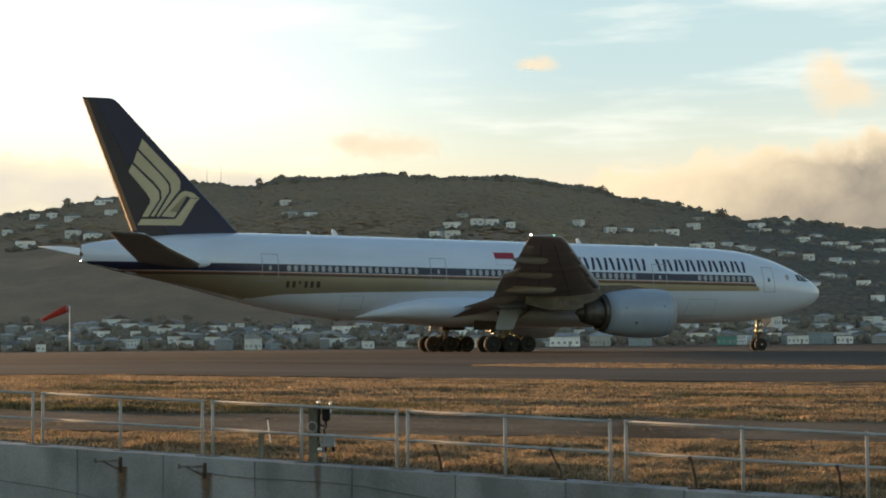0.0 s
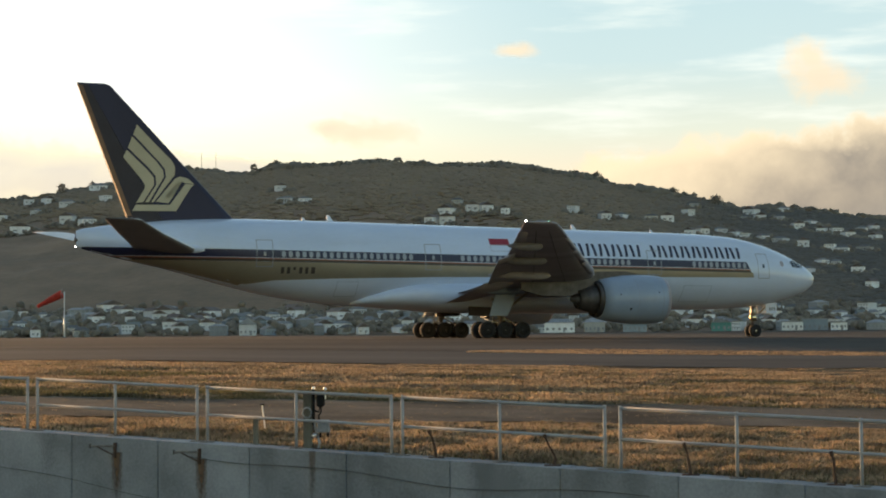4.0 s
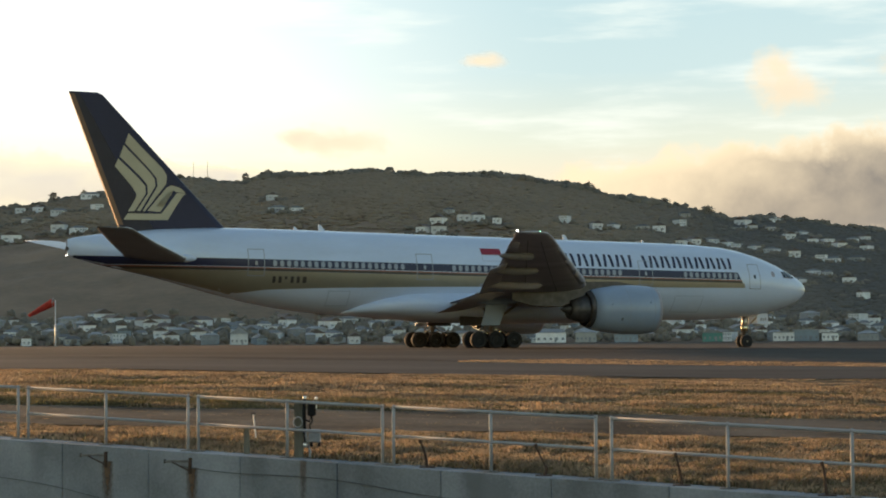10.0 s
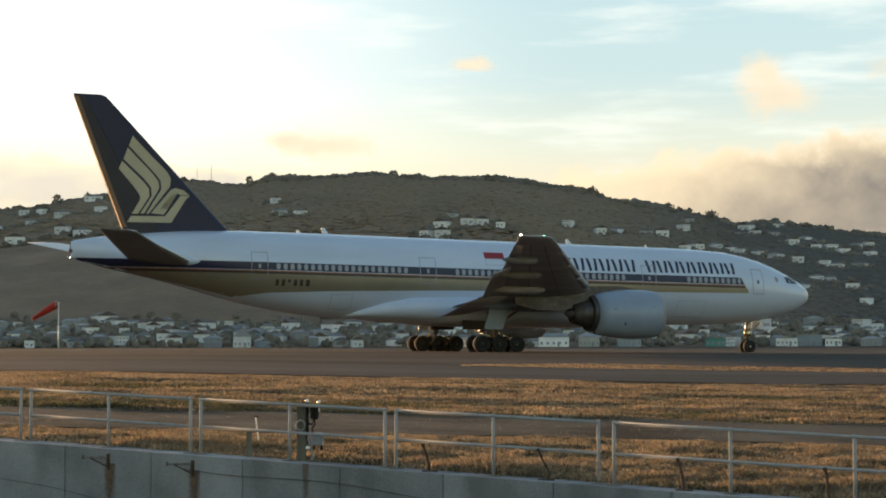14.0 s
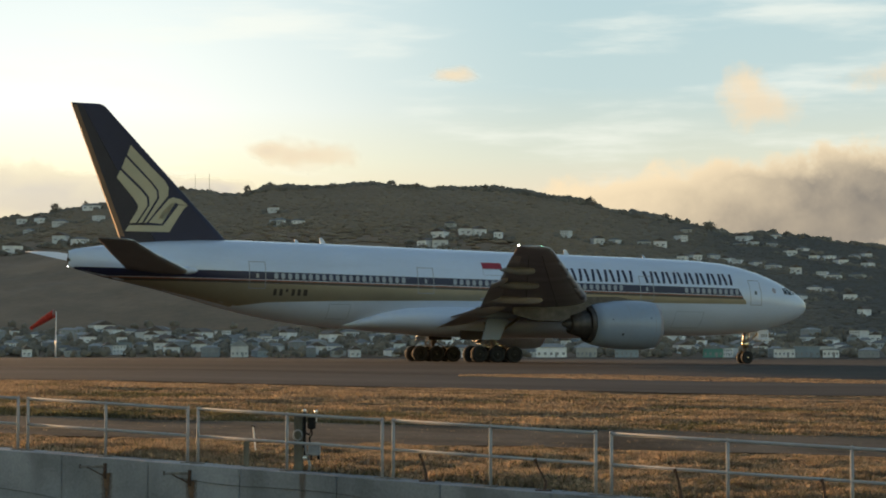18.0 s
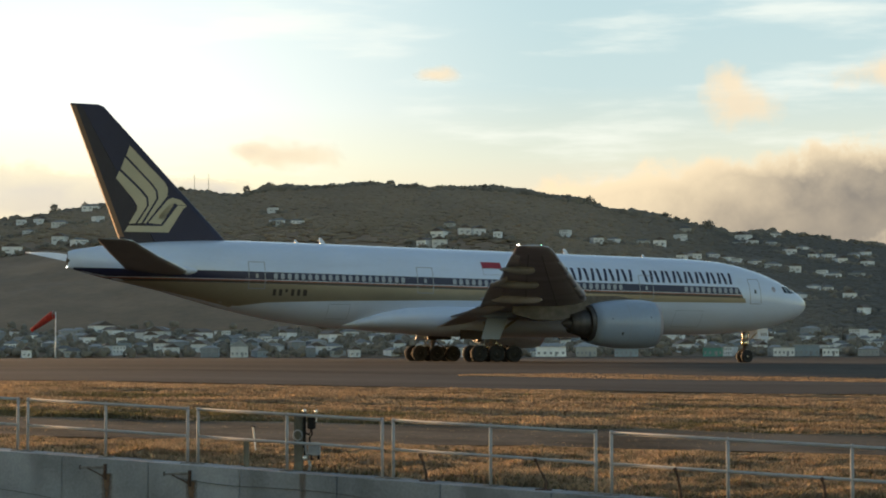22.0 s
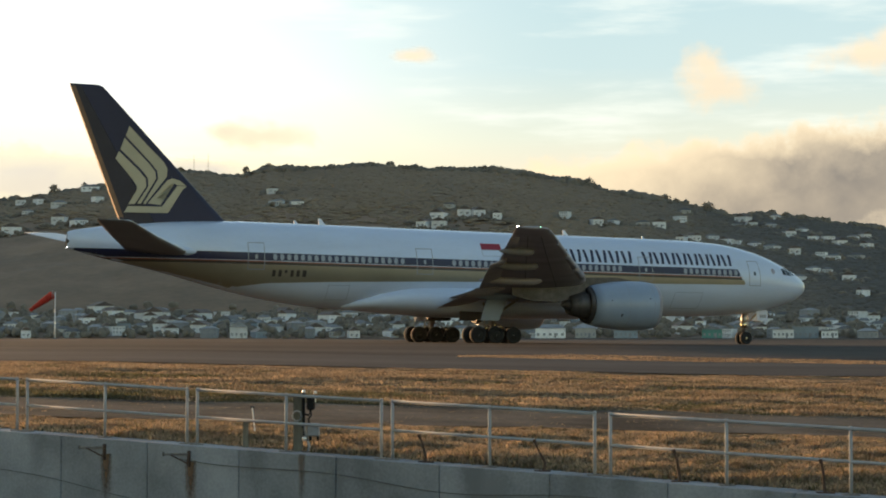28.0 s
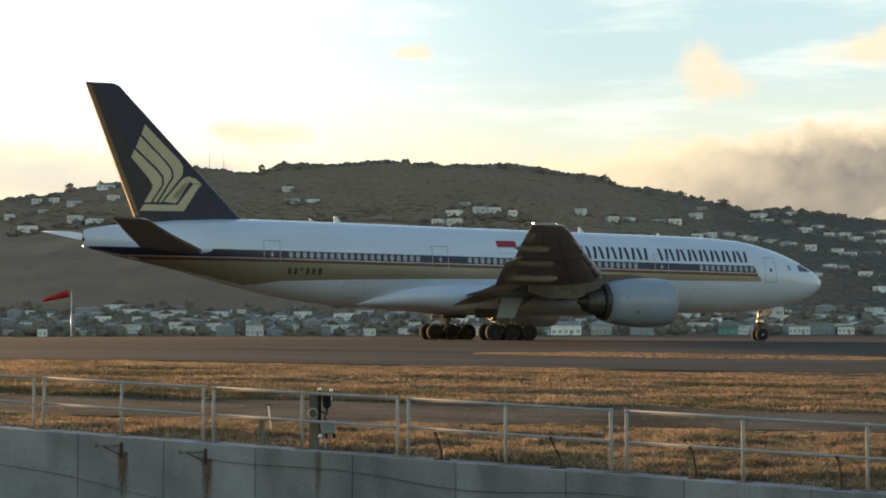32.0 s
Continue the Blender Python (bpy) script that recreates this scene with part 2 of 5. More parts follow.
def stain(name, color, half_width, length, most=0.85):
    """A soft-edged run of stain on concrete: see-through towards its rim, fading downwards."""
    m = material(name, color, 0.9, vary=0.4, scale=8, fine=50)
    nt = m.node_tree
    n, l = nt.nodes, nt.links
    tc = n.new("ShaderNodeTexCoord")
    sep = n.new("ShaderNodeSeparateXYZ")
    l.new(tc.outputs["Object"], sep.inputs[0])
    nz = n.new("ShaderNodeTexNoise")
    nz.inputs["Scale"].default_value, nz.inputs["Detail"].default_value = 14.0, 4.0
    l.new(tc.outputs["Object"], nz.inputs["Vector"])

    def calc(op, a, b, c=None):
        q = n.new("ShaderNodeMath")
        q.operation = op
        for k, v in enumerate((a, b, c)):
            if v is None:
                continue
            if isinstance(v, (int, float)):
                q.inputs[k].default_value = v
            else:
                l.new(v, q.inputs[k])
        return q.outputs[0]
    across = calc("SUBTRACT", 1.0, calc("MULTIPLY", calc("ABSOLUTE", sep.outputs["X"], 0), 1 / half_width))
    down = calc("MULTIPLY_ADD", sep.outputs["Z"], 1 / length, 1.0)
    a = calc("MULTIPLY", across, down)
    a = calc("MULTIPLY_ADD", calc("SUBTRACT", nz.outputs["Fac"], 0.45), 0.7, calc("MULTIPLY", a, 1.3))
    mr = n.new("ShaderNodeMapRange")
    mr.inputs["From Min"].default_value, mr.inputs["From Max"].default_value, mr.inputs["To Max"].default_value = 0.12, 0.75, most
    l.new(a, mr.inputs["Value"])
    l.new(mr.outputs[0], n["Principled BSDF"].inputs["Alpha"])
    return m


M_STREAK = stain("rust_streak", (0.19, 0.115, 0.065), 0.17, 1.1, 0.75)
M_FAINT = stain("faint_rust_streak", (0.21, 0.135, 0.085), 0.10, 1.1, 0.5)
M_DAMP = stain("damp_streak", (0.27, 0.27, 0.255), 0.30, 1.1, 0.14)


# ---- mesh helpers ----
def part(name, bm, mat, parent=None, label="", smooth=False):
    me = bpy.data.meshes.new(name)
    bmesh.ops.recalc_face_normals(bm, faces=bm.faces)
    bm.to_mesh(me)
    bm.free()
    me.materials.append(mat)
    if smooth:
        for p in me.polygons:
            p.use_smooth = True
    ob = new(name, me)
    ob.parent = parent
    if label:
        tagged(ob, label)
    return ob


def raw(name, verts, faces, mat, parent=None, label="", smooth=False):
    me = bpy.data.meshes.new(name)
    me.from_pydata(verts, [], faces)
    me.materials.append(mat)
    if smooth:
        me.polygons.foreach_set("use_smooth", [True] * len(me.polygons))
    ob = new(name, me)
    ob.parent = parent
    if label:
        tagged(ob, label)
    return ob


def add_box(bm, x0, x1, y0, y1, z0, z1, bevel=0.0):
    r = bmesh.ops.create_cube(bm, size=1.0, matrix=Matrix.Translation(((x0 + x1) / 2, (y0 + y1) / 2, (z0 + z1) / 2)) @ Matrix.Diagonal((x1 - x0, y1 - y0, z1 - z0, 1)))
    if bevel:
        es = list({e for v in r["verts"] for e in v.link_edges})
        bmesh.ops.bevel(bm, geom=es, offset=bevel, segments=1, affect="EDGES")


def box(x0, x1, y0, y1, z0, z1, bevel=0.0):
    bm = bmesh.new()
    add_box(bm, x0, x1, y0, y1, z0, z1, bevel)
    return bm


def add_tube(bm, points, radius, seg=10, caps=True):
    """A round bar along points; radius may be one number or one for each point."""
    pts = [Vector(p) for p in points]
    rad = radius if isinstance(radius, (list, tuple)) else [radius] * len(pts)
    rings = []
    for i, p in enumerate(pts):
        d = (pts[min(i + 1, len(pts) - 1)] - pts[max(i - 1, 0)]).normalized()
        side = d.cross(Vector((0, 0, 1)) if abs(d.z) < 0.9 else Vector((1, 0, 0))).normalized()
        up = side.cross(d)
        rings.append([bm.verts.new(p + rad[i] * (side * math.cos(k * math.tau / seg) + up * math.sin(k * math.tau / seg))) for k in range(seg)])
    for a, b in zip(rings, rings[1:]):
        for k in range(seg):
            bm.faces.new((a[k], a[(k + 1) % seg], b[(k + 1) % seg], b[k]))
    if caps:
        bm.faces.new(rings[0][::-1])
        bm.faces.new(rings[-1])
    return bm


def tube(points, radius, seg=10):
    return add_tube(bmesh.new(), points, radius, seg)


def revolve(profile, centre, seg=40, axis="x"):
    """A turned shape: (along, radius) pairs round an axis through centre."""
    bm = bmesh.new()
    rings = []
    for a, r in profile:
        ring = []
        for k in range(seg):
            c, s = r * math.cos(k * math.tau / seg), r * math.sin(k * math.tau / seg)
            v = (a, c, s) if axis == "x" else (c, a, s) if axis == "y" else (c, s, a)
            ring.append(bm.verts.new(Vector(centre) + Vector(v)))
        rings.append(ring)
    for a, b in zip(rings, rings[1:]):
        for k in range(seg):
            bm.faces.new((a[k], a[(k + 1) % seg], b[(k + 1) % seg], b[k]))
    bmesh.ops.remove_doubles(bm, verts=bm.verts, dist=1e-4)
    return bm


def smoothstep(a, b, x):
    t = min(max((x - a) / (b - a), 0.0), 1.0)
    return t * t * (3 - 2 * t)


def lerp_table(table, x):
    return float(np.interp(x, [p[0] for p in table], [p[1] for p in table]))

# ---- the lie of the land ----
SLOPE = 0.0068  # the runway falls a little to the right
RIDGE = [(-0.34, 0.028), (-0.26, 0.055), (-0.2158, 0.065), (-0.1951, 0.0667), (-0.18, 0.0699), (-0.1579, 0.0735), (-0.1207, 0.0803), (-0.1055, 0.079), (-0.0945, 0.0775),
         (-0.0779, 0.0804), (-0.0283, 0.0832), (0.0004, 0.0812), (0.0323, 0.0806), (0.0461, 0.0788), (0.0763, 0.0732), (0.0983, 0.0678),
         (0.1258, 0.0639), (0.1395, 0.0599), (0.1477, 0.0576), (0.167, 0.059), (0.1918, 0.0555), (0.2159, 0.0525), (0.28, 0.045), (0.36, 0.03)]
RIDGE_Y, FOOT_Y = 1500.0, 1050.0


def fence_y(x):
    return 36.3 - 0.63 * x


def kerb_z(x):
    return -1.566 - 0.0385 * min(max(x, -14), 14)


def ground_z(x, y):
    xf = min(max(x, -14), 14)
    t = (y - fence_y(xf)) / (140 - fence_y(xf))
    if y < 140:
        t = min(max(t, 0), 1)
        z = kerb_z(x) * (1 - t) - SLOPE * x * t
    else:
        z = -SLOPE * min(max(x, -24), 60) * (1 - smoothstep(200, 500, y)) - smoothstep(220, 500, y) * 1.0
    return z


def hill_z(x, y):
    a = x / max(y, 1.0)
    if y < 900:
        return ground_z(x, y)
    top = lerp_table(RIDGE, a) * RIDGE_Y + EYE - 1.9
    if y < FOOT_Y:
        z = -1 + 11 * (y - 900) / 150 * min(1, top / 60)
    else:
        t = min((y - FOOT_Y) / (RIDGE_Y - FOOT_Y), 1.0)
        foot = 10 * min(1, top / 60)
        z = foot + (top - foot) * t ** 0.9
        if y > RIDGE_Y:
            z -= (y - RIDGE_Y) * 0.28
    return max(z, -1.0)


# ---- ground: one sheet from the wall to beyond the ridge ----
def make_ground():
    xs = sorted(set([-3500, -2500, -1800, -1200, -800, -500, -350, -250, -180, -130, -90, -70] + list(range(-60, 61, 3)) + [70, 90, 130, 180, 250, 350, 500, 800, 1200, 1800, 2500, 3500]))
    ts = [0, .004, .01, .02, .03, .045, .06, .08, .1, .13, .16, .2, .25, .3, .36, .43, .5, .58, .66, .75, .85, 1.0]
    far = [150, 165, 180, 200, 230, 270, 330, 400, 500, 650, 800, 900, 1200, 2000, 3200, 4700]
    verts, faces = [], []
    for x in xs:
        xc = min(max(x, -40), 40)
        y0 = fence_y(xc) + 0.12
        for t in ts:
            y = y0 + (140 - y0) * t
            verts.append((x, y, ground_z(x, y)))
        for y in far:
            verts.append((x, y, ground_z(x, y)))
    n = len(ts) + len(far)
    for i in range(len(xs) - 1):
        for j in range(n - 1):
            faces.append((i * n + j, (i + 1) * n + j, (i + 1) * n + j + 1, i * n + j + 1))
    ob = raw("ground", verts, faces, M_SOIL, smooth=True)
    return tagged(ob, "dry grassy airfield ground rising gently to the runway", "ground", kind="structure")


make_ground()


def strip(name, near, far, x0, x1, mat, label, lift=0.02, step=4.0, rows=24):
    """A paved sheet between two edge lines y = near(x) and y = far(x), laid on the ground."""
    verts, faces = [], []
    xs = list(np.arange(x0, x1 + 0.1, step))
    for x in xs:
        for j in range(rows + 1):
            y = near(x) + (far(x) - near(x)) * j / rows
            verts.append((float(x), float(y), ground_z(float(x), float(y)) + lift))
    n = rows + 1
    for i in range(len(xs) - 1):
        for j in range(rows):
            faces.append((i * n + j, (i + 1) * n + j, (i + 1) * n + j + 1, i * n + j + 1))
    return tagged(raw(name, verts, faces, mat), label, "road", kind="structure")


def grass_edge(x):
    return 87.4 - 0.12 * x + 0.18 * math.sin(x * 0.31) + 0.15 * math.sin(x * 1.1 + 1)


def island_near(x):
    return 106.8 - 0.26 * x + 0.3 * math.sin(x * 0.5)


def island_far(x):
    w = smoothstep(0.0, 9.0, x)
    return island_near(x) + (0.2 + (10.5 - 0.22 * x) * w + 0.5 * math.sin(x * 0.7)) * (w > 0)


# Asphalt is laid on past the runway to the town, standing for grey haze.
strip("runway", lambda x: island_near(min(max(x, -60), 60)) + 1.5, lambda x: 868.0, -400, 400, M_ASPHALT, "dark grey weathered asphalt runway, laid on to the town for the grey haze", lift=0.05, rows=110)
strip("taxiway", grass_edge, lambda x: island_near(x) + 2.5, -60, 60, M_TAXI, "paler worn asphalt taxiway beside the grass verge", lift=0.036, step=1.0)


def track_near(x):
    return 46.6 + 0.5 * math.sin(x * 0.35) + 0.3 * math.sin(x * 0.9)


def track_far(x):
    return 55.4 + 0.5 * math.sin(x * 0.27 + 1) + 0.3 * math.sin(x * 1.2)


strip("perimeter_track", track_near, track_far, -45, 34, M_TRACK, "bare gravel perimeter track between strips of dry grass", lift=0.03, step=1.0)


# ---- sea wall and the road in front of it ----
UNIT = math.hypot(1, 0.63)


def along(x, out=0.0, up=0.0):
    """A point on the wall's top line at x, moved out towards the road and up."""
    n = Vector((-0.63, -1, 0)) / UNIT
    return Vector((x, fence_y(x), -1.566 - 0.0385 * x)) + n * out + Vector((0, 0, up))


def slab(x0, x1, out0, out1, up0, up1, bevel=0.015):
    """A block of the wall that follows its line and fall."""
    bm = bmesh.new()
    vs = [bm.verts.new(along(x, o, u)) for x in (x0, x1) for o in (out0, out1) for u in (up0, up1)]
    for f in ((0, 1, 3, 2), (4, 6, 7, 5), (0, 4, 5, 1), (2, 3, 7, 6), (0, 2, 6, 4), (1, 5, 7, 3)):
        bm.faces.new([vs[i] for i in f])
    bmesh.ops.bevel(bm, geom=bm.edges[:], offset=bevel, segments=1, affect="EDGES")
    return bm


sea_wall = tagged(new("sea_wall"), "weathered grey concrete sea wall of cast blocks with rust stains", "wall", kind="structure")
X_JOINT = 1.85
for i in range(-10, 14):
    xa = -7.07 + i * X_JOINT
    part("concrete_block", slab(xa + 0.007, xa + X_JOINT - 0.007, -0.35, 0.30 + 0.002 * (i % 3), -2.4, 0.0, 0.012), M_CONCRETE, sea_wall)
part("core", slab(-27, 18, -0.34, 0.27, -2.4, -0.03), M_SEAM, sea_wall, "dark joint mortar")


def make_fore():
    verts, faces = [], []
    xs = list(range(-40, 41, 4))
    for x in xs:
        yw = fence_y(x) - 0.35
        for k, (y, z) in enumerate(((yw, kerb_z(x) - 2.3), (yw - 6, kerb_z(x) - 2.35), (8, -3.3), (1.5, -1.0), (-4, -0.95), (-60, -1.0))):
            verts.append((x * (1 if k < 3 else 2), y, z))
    for i in range(len(xs) - 1):
        for j in range(5):
            faces.append((i * 6 + j, (i + 1) * 6 + j, (i + 1) * 6 + j + 1, i * 6 + j + 1))
    tagged(raw("road", verts, faces, M_ASPHALT, smooth=True), "asphalt coast road below the sea wall", "road", kind="structure")


make_fore()


# ---- guard rail: welded tube panels on the wall ----
def make_panel(posts, label="galvanised tube guard rail panel bolted to the wall top"):
    root = tagged(new("guard_rail"), label, "railing", group="rail panels along the sea wall")
    x0 = posts[0]
    base = along(x0, 0.0)
    root.matrix_basis = Matrix.Translation(base)
    loc = lambda x, u, o=0.0: along(x, o, u) - base
    for x in posts:
        post = part("post", tube([loc(x, 0.0), loc(x, 1.055)], 0.030, 12), M_GALV, root, smooth=True)
        bm = bmesh.new()
        c = loc(x, 0.006)
        add_box(bm, c.x - 0.13, c.x + 0.13, c.y - 0.09, c.y + 0.09, c.z - 0.006, c.z + 0.012, 0.004)
        part("base_plate", bm, M_PLATE, post, "dull weathered steel base plate")
    for u, r in ((1.035, 0.029), (0.52, 0.027)):
        part("rail", tube([loc(x, u) for x in posts], r, 12), M_GALV, root, smooth=True)
    for x in posts:
        bm = bmesh.new()
        bmesh.ops.create_uvsphere(bm, u_segments=10, v_segments=6, radius=0.036, matrix=Matrix.Translation(loc(x, 1.045)))
        part("cap", bm, M_GALV, root, smooth=True)
    return root


for posts in ((-15.85, -14.1, -12.35), (-12.1, -10.2, -8.30), (-8.07, -6.34, -4.61), (-4.40, -2.64, -0.86), (-0.66, 1.04, 2.77), (3.02, 4.80, 6.58, 8.40), (8.66, 10.4, 12.2)):
    make_panel(posts)


# ---- broken angle-iron stubs and wall brackets ----
def make_stub(x, lean, height, hook=0.0):
    root = tagged(new("angle_post"), "bent rusty angle-iron post bolted to the wall top", "post", group="old fence stubs")
    root.matrix_basis = Matrix.Translation(along(x, 0.0))
    pts = [(0, 0, 0), (-0.02, 0, height * 0.35), (lean * 0.6, 0, height * 0.75), (lean, 0, height)]
    if hook:
        pts = [(0.02, 0, 0), (hook, 0, height * 0.28), (hook * 0.2, 0, height * 0.45), (lean * 0.7, 0, height * 0.8), (lean, 0, height)]
    part("upright", tube(pts, [0.03 - 0.004 * k for k in range(len(pts))], 6), M_RUST, root)
    part("tip", tube([(lean, 0, height - 0.01), (lean - 0.02, 0, height + 0.05)], 0.032, 6), M_RUST, root, "rusty bent tip")
    part("foot", box(-0.14, 0.14, -0.07, 0.07, -0.004, 0.02, 0.004), M_RUST, root)


for x, lean, hgt, hook in ((-0.06, -0.11, 0.44, 0.0), (1.92, -0.12, 0.49, 0.05), (4.10, -0.09, 0.48, 0.0), (6.22, -0.06, 0.48, 0.0)):
    make_stub(x, lean, hgt, hook)


def make_streak(x, up, half, length, mat, label):
    ob = raw("stain", [(-half, 0, 0.02), (half, 0, 0.02), (half, 0, -length), (-half, 0, -length)], [(3, 2, 1, 0)], mat, sea_wall, label)
    ob.matrix_basis = Matrix.Translation(along(x, 0.311, up)) @ pose(0, 0, 0, 0, 0, -math.degrees(math.atan(0.63)))


def make_bracket(x):
    root = tagged(new("wall_bracket"), "rusted steel cable bracket bolted to the wall face", "bracket", group="brackets on the sea wall")
    root.matrix_basis = Matrix.Translation(along(x, 0.30, -0.16))
    side = Vector((1, -0.63, 0)).normalized()
    out = Vector((-0.63, -1, 0)).normalized()
    p = lambda s, o, z: tuple(side * s + out * o + Vector((0, 0, z)))
    part("plate", tube([p(0, 0.02, 0.06), p(0, 0.02, -0.24)], 0.035, 4), M_RUST, root)
    part("arm", tube([p(-0.02, 0.04, 0.0), p(-0.35, 0.34, 0.0)], 0.026, 6), M_PLATE, root, "dull grey steel arm")
    part("arm_stop", tube([p(-0.35, 0.34, -0.035), p(-0.35, 0.34, 0.045)], 0.022, 6), M_EXHAUST, root)
    part("brace", tube([p(0, 0.03, -0.19), p(-0.25, 0.26, -0.01)], 0.014, 6), M_RUST, root)
    make_streak(x + 0.03, -0.30, 0.17, 1.1, M_STREAK, "brown rust streak run down the concrete")


for x in (-6.11, -4.35):
    make_bracket(x)


# ---- lamp on a timber post behind the rail ----
def make_lamp():
    root = tagged(new("floodlight_post"), "weathered timber post with black floodlight, junction box and coiled cable", "lamp")
    root.matrix_basis = Matrix.Translation(along(-2.58, -0.28, 0.0))

    def ball(name, c, r, mat, label):
        bm = bmesh.new()
        bmesh.ops.create_uvsphere(bm, u_segments=12, v_segments=8, radius=r, matrix=Matrix.Translation(c))
        part(name, bm, mat, root, label, True)
    part("post", box(-0.09, 0.08, -0.09, 0.09, -0.05, 1.03, 0.012), M_WOODPOST, root)
    part("stem", box(0.085, 0.135, -0.17, -0.10, 0.42, 1.08, 0.01), M_BLACK, root, "black mounting stem")
    part("lamp_head", box(0.165, 0.315, -0.24, -0.02, 0.76, 1.02, 0.03), M_BLACK, root, "black floodlight housing")
    part("lamp_hood", box(0.15, 0.33, -0.25, 0.0, 1.0, 1.035, 0.01), M_BLACK, root, "black lamp hood")
    # Bright metal lamp front, caps and low ball are added to give sun glints.
    part("lamp_glass", box(0.318, 0.338, -0.22, -0.05, 0.90, 1.03, 0.006), M_GLINT, root, "shiny lamp front")
    part("yoke_arm", tube([(0.11, -0.14, 0.70), (0.20, -0.14, 0.66), (0.235, -0.14, 0.78)], 0.022, 8), M_BLACK, root)
    ball("stem_cap", (0.11, -0.14, 1.10), 0.036, M_GLINT, "bright metal cap set for a sun glint")
    ball("head_cap", (0.325, -0.18, 1.085), 0.034, M_GLINT, "bright metal cap set for a sun glint")
    part("junction_box", box(0.175, 0.405, -0.22, -0.08, 0.28, 0.52, 0.02), M_GALV, root, "pale grey junction box")
    part("box_lid", box(0.19, 0.39, -0.235, -0.222, 0.295, 0.505, 0.004), M_CONCRETE, root, "pale grey box lid")
    for x in (0.235, 0.375):
        part("latch", box(x - 0.022, x + 0.022, -0.225, -0.15, 0.20, 0.285, 0.006), M_BLACK, root, "black latch")
    ball("lamp_glint", (0.125, -0.19, 0.235), 0.046, M_GLINT, "small bright metal ball set for a sun glint")
    part("lower_arm", tube([(0.11, -0.14, 0.44), (0.115, -0.16, 0.28)], 0.018, 6), M_BLACK, root)
    part("hanging_cable", tube([(0.24, -0.15, 0.77), (0.25, -0.16, 0.66), (0.20, -0.17, 0.60), (0.22, -0.17, 0.50)], 0.016, 6), M_BLACK, root)
    for k in range(2):
        ring = [(-0.015 + (0.088 - 0.012 * k) * math.cos(a), -0.12 - 0.02 * k, 0.65 + (0.10 - 0.012 * k) * math.sin(a)) for a in np.linspace(0, math.tau, 25)]
        part("coiled_cable", tube(ring, 0.009, 8), M_GALV, root, "pale coiled cable")
    part("conduit", tube([(0.12, -0.15, 0.50), (0.145, -0.15, 0.34), (0.185, -0.15, 0.20), (0.215, -0.15, 0.10), (0.20, -0.15, -0.01)], 0.026, 8), M_GALV, root, "pale steel conduit")
    part("foot_plate", box(0.08, 0.33, -0.24, -0.06, -0.03, 0.0, 0.006), M_RUST, root, "rusty foot plate")


make_lamp()


def make_short_post():
    root = tagged(new("timber_stub"), "short grey timber stub with a loose white batten", "post")
    root.matrix_basis = Matrix.Translation(along(-3.59, -0.25, 0.0))
    part("stump", box(-0.05, 0.05, -0.05, 0.05, -0.05, 0.54, 0.01), M_WOODPOST, root)
    part("batten", tube([(0.17, 0.03, 0.30), (0.12, 0.03, 0.74)], 0.015, 5), M_POLE, root, "pale leaning batten")
    part("batten_head", box(0.08, 0.17, 0.0, 0.06, 0.735, 0.765, 0.005), M_BROWN, root)


make_short_post()


def make_cable():
    root = tagged(new("slack_cable"), "dark slack cable strung along the wall face", "cable")
    pts = []
    for k in range(61):
        x = -4.6 + 8.2 * k / 60
        u = -0.26 - 0.05 * math.sin(k * 0.21) - 0.10 * (k / 60) - 0.10 * math.sin(math.pi * min(max((k - 12) / 48, 0), 1))
        pts.append(along(x, 0.325, u))
    part("strand", tube(pts, 0.007, 6), M_CABLE, root)

    root = tagged(new("slack_cable"), "dark cable sloping down the wall face", "cable")
    part("strand", tube([along(-10 + 5.6 * k / 20, 0.34, -0.58 - 0.030 * k - 0.03 * math.sin(k * 0.5)) for k in range(21)], 0.006, 6), M_CABLE, root)


make_cable()
make_streak(-2.15, -0.02, 0.10, 1.1, M_FAINT, "faint rust streak below the floodlight")
for x in (-7.6, -5.1, -3.0, -1.0, 0.9, 2.6, 3.4, 5.4, 6.8):
    make_streak(x, -0.01, 0.30, 0.95, M_DAMP, "dark damp streak down the concrete")


# ---- the airliner: x forward from the nose, y to its left, z up from the tarmac ----
airliner = tagged(new("airliner"), "white twin-engine airliner with blue and gold stripes standing on the runway", "airplane")
airliner.matrix_basis = pose(0, 0, EYE, 0, math.degrees(SLOPE)) @ pose(31.449, 172.954, -EYE, 0, 0, 24.06)
BODY_TOP = [(0, 4.86), (0.12, 5.18), (0.35, 5.44), (0.87, 5.80), (1.4, 6.07), (2.0, 6.36), (3.1, 6.87), (4.2, 7.29), (5.3, 7.64), (6.96, 8.04), (8.6, 8.29), (10.8, 8.44), (13.4, 8.52), (23.8, 8.64),
            (33.7, 8.77), (43, 8.90), (50, 8.97), (53, 8.92), (56.3, 8.76), (60.5, 8.32), (62.6, 8.0), (62.94, 7.86)]
BODY_BOTTOM = [(0, 4.84), (0.12, 4.50), (0.35, 4.20), (0.87, 3.86), (1.46, 3.58), (2.6, 3.20), (4.2, 2.82), (5.93, 2.56), (9.2, 2.32), (12, 2.27), (30, 2.38), (41, 2.50), (43, 2.56), (45.3, 2.76), (47.6, 3.09),
               (49.8, 3.50), (52, 4.04), (54.2, 4.62), (56.3, 5.17), (60.5, 6.05), (62.5, 6.58), (62.94, 6.75)]
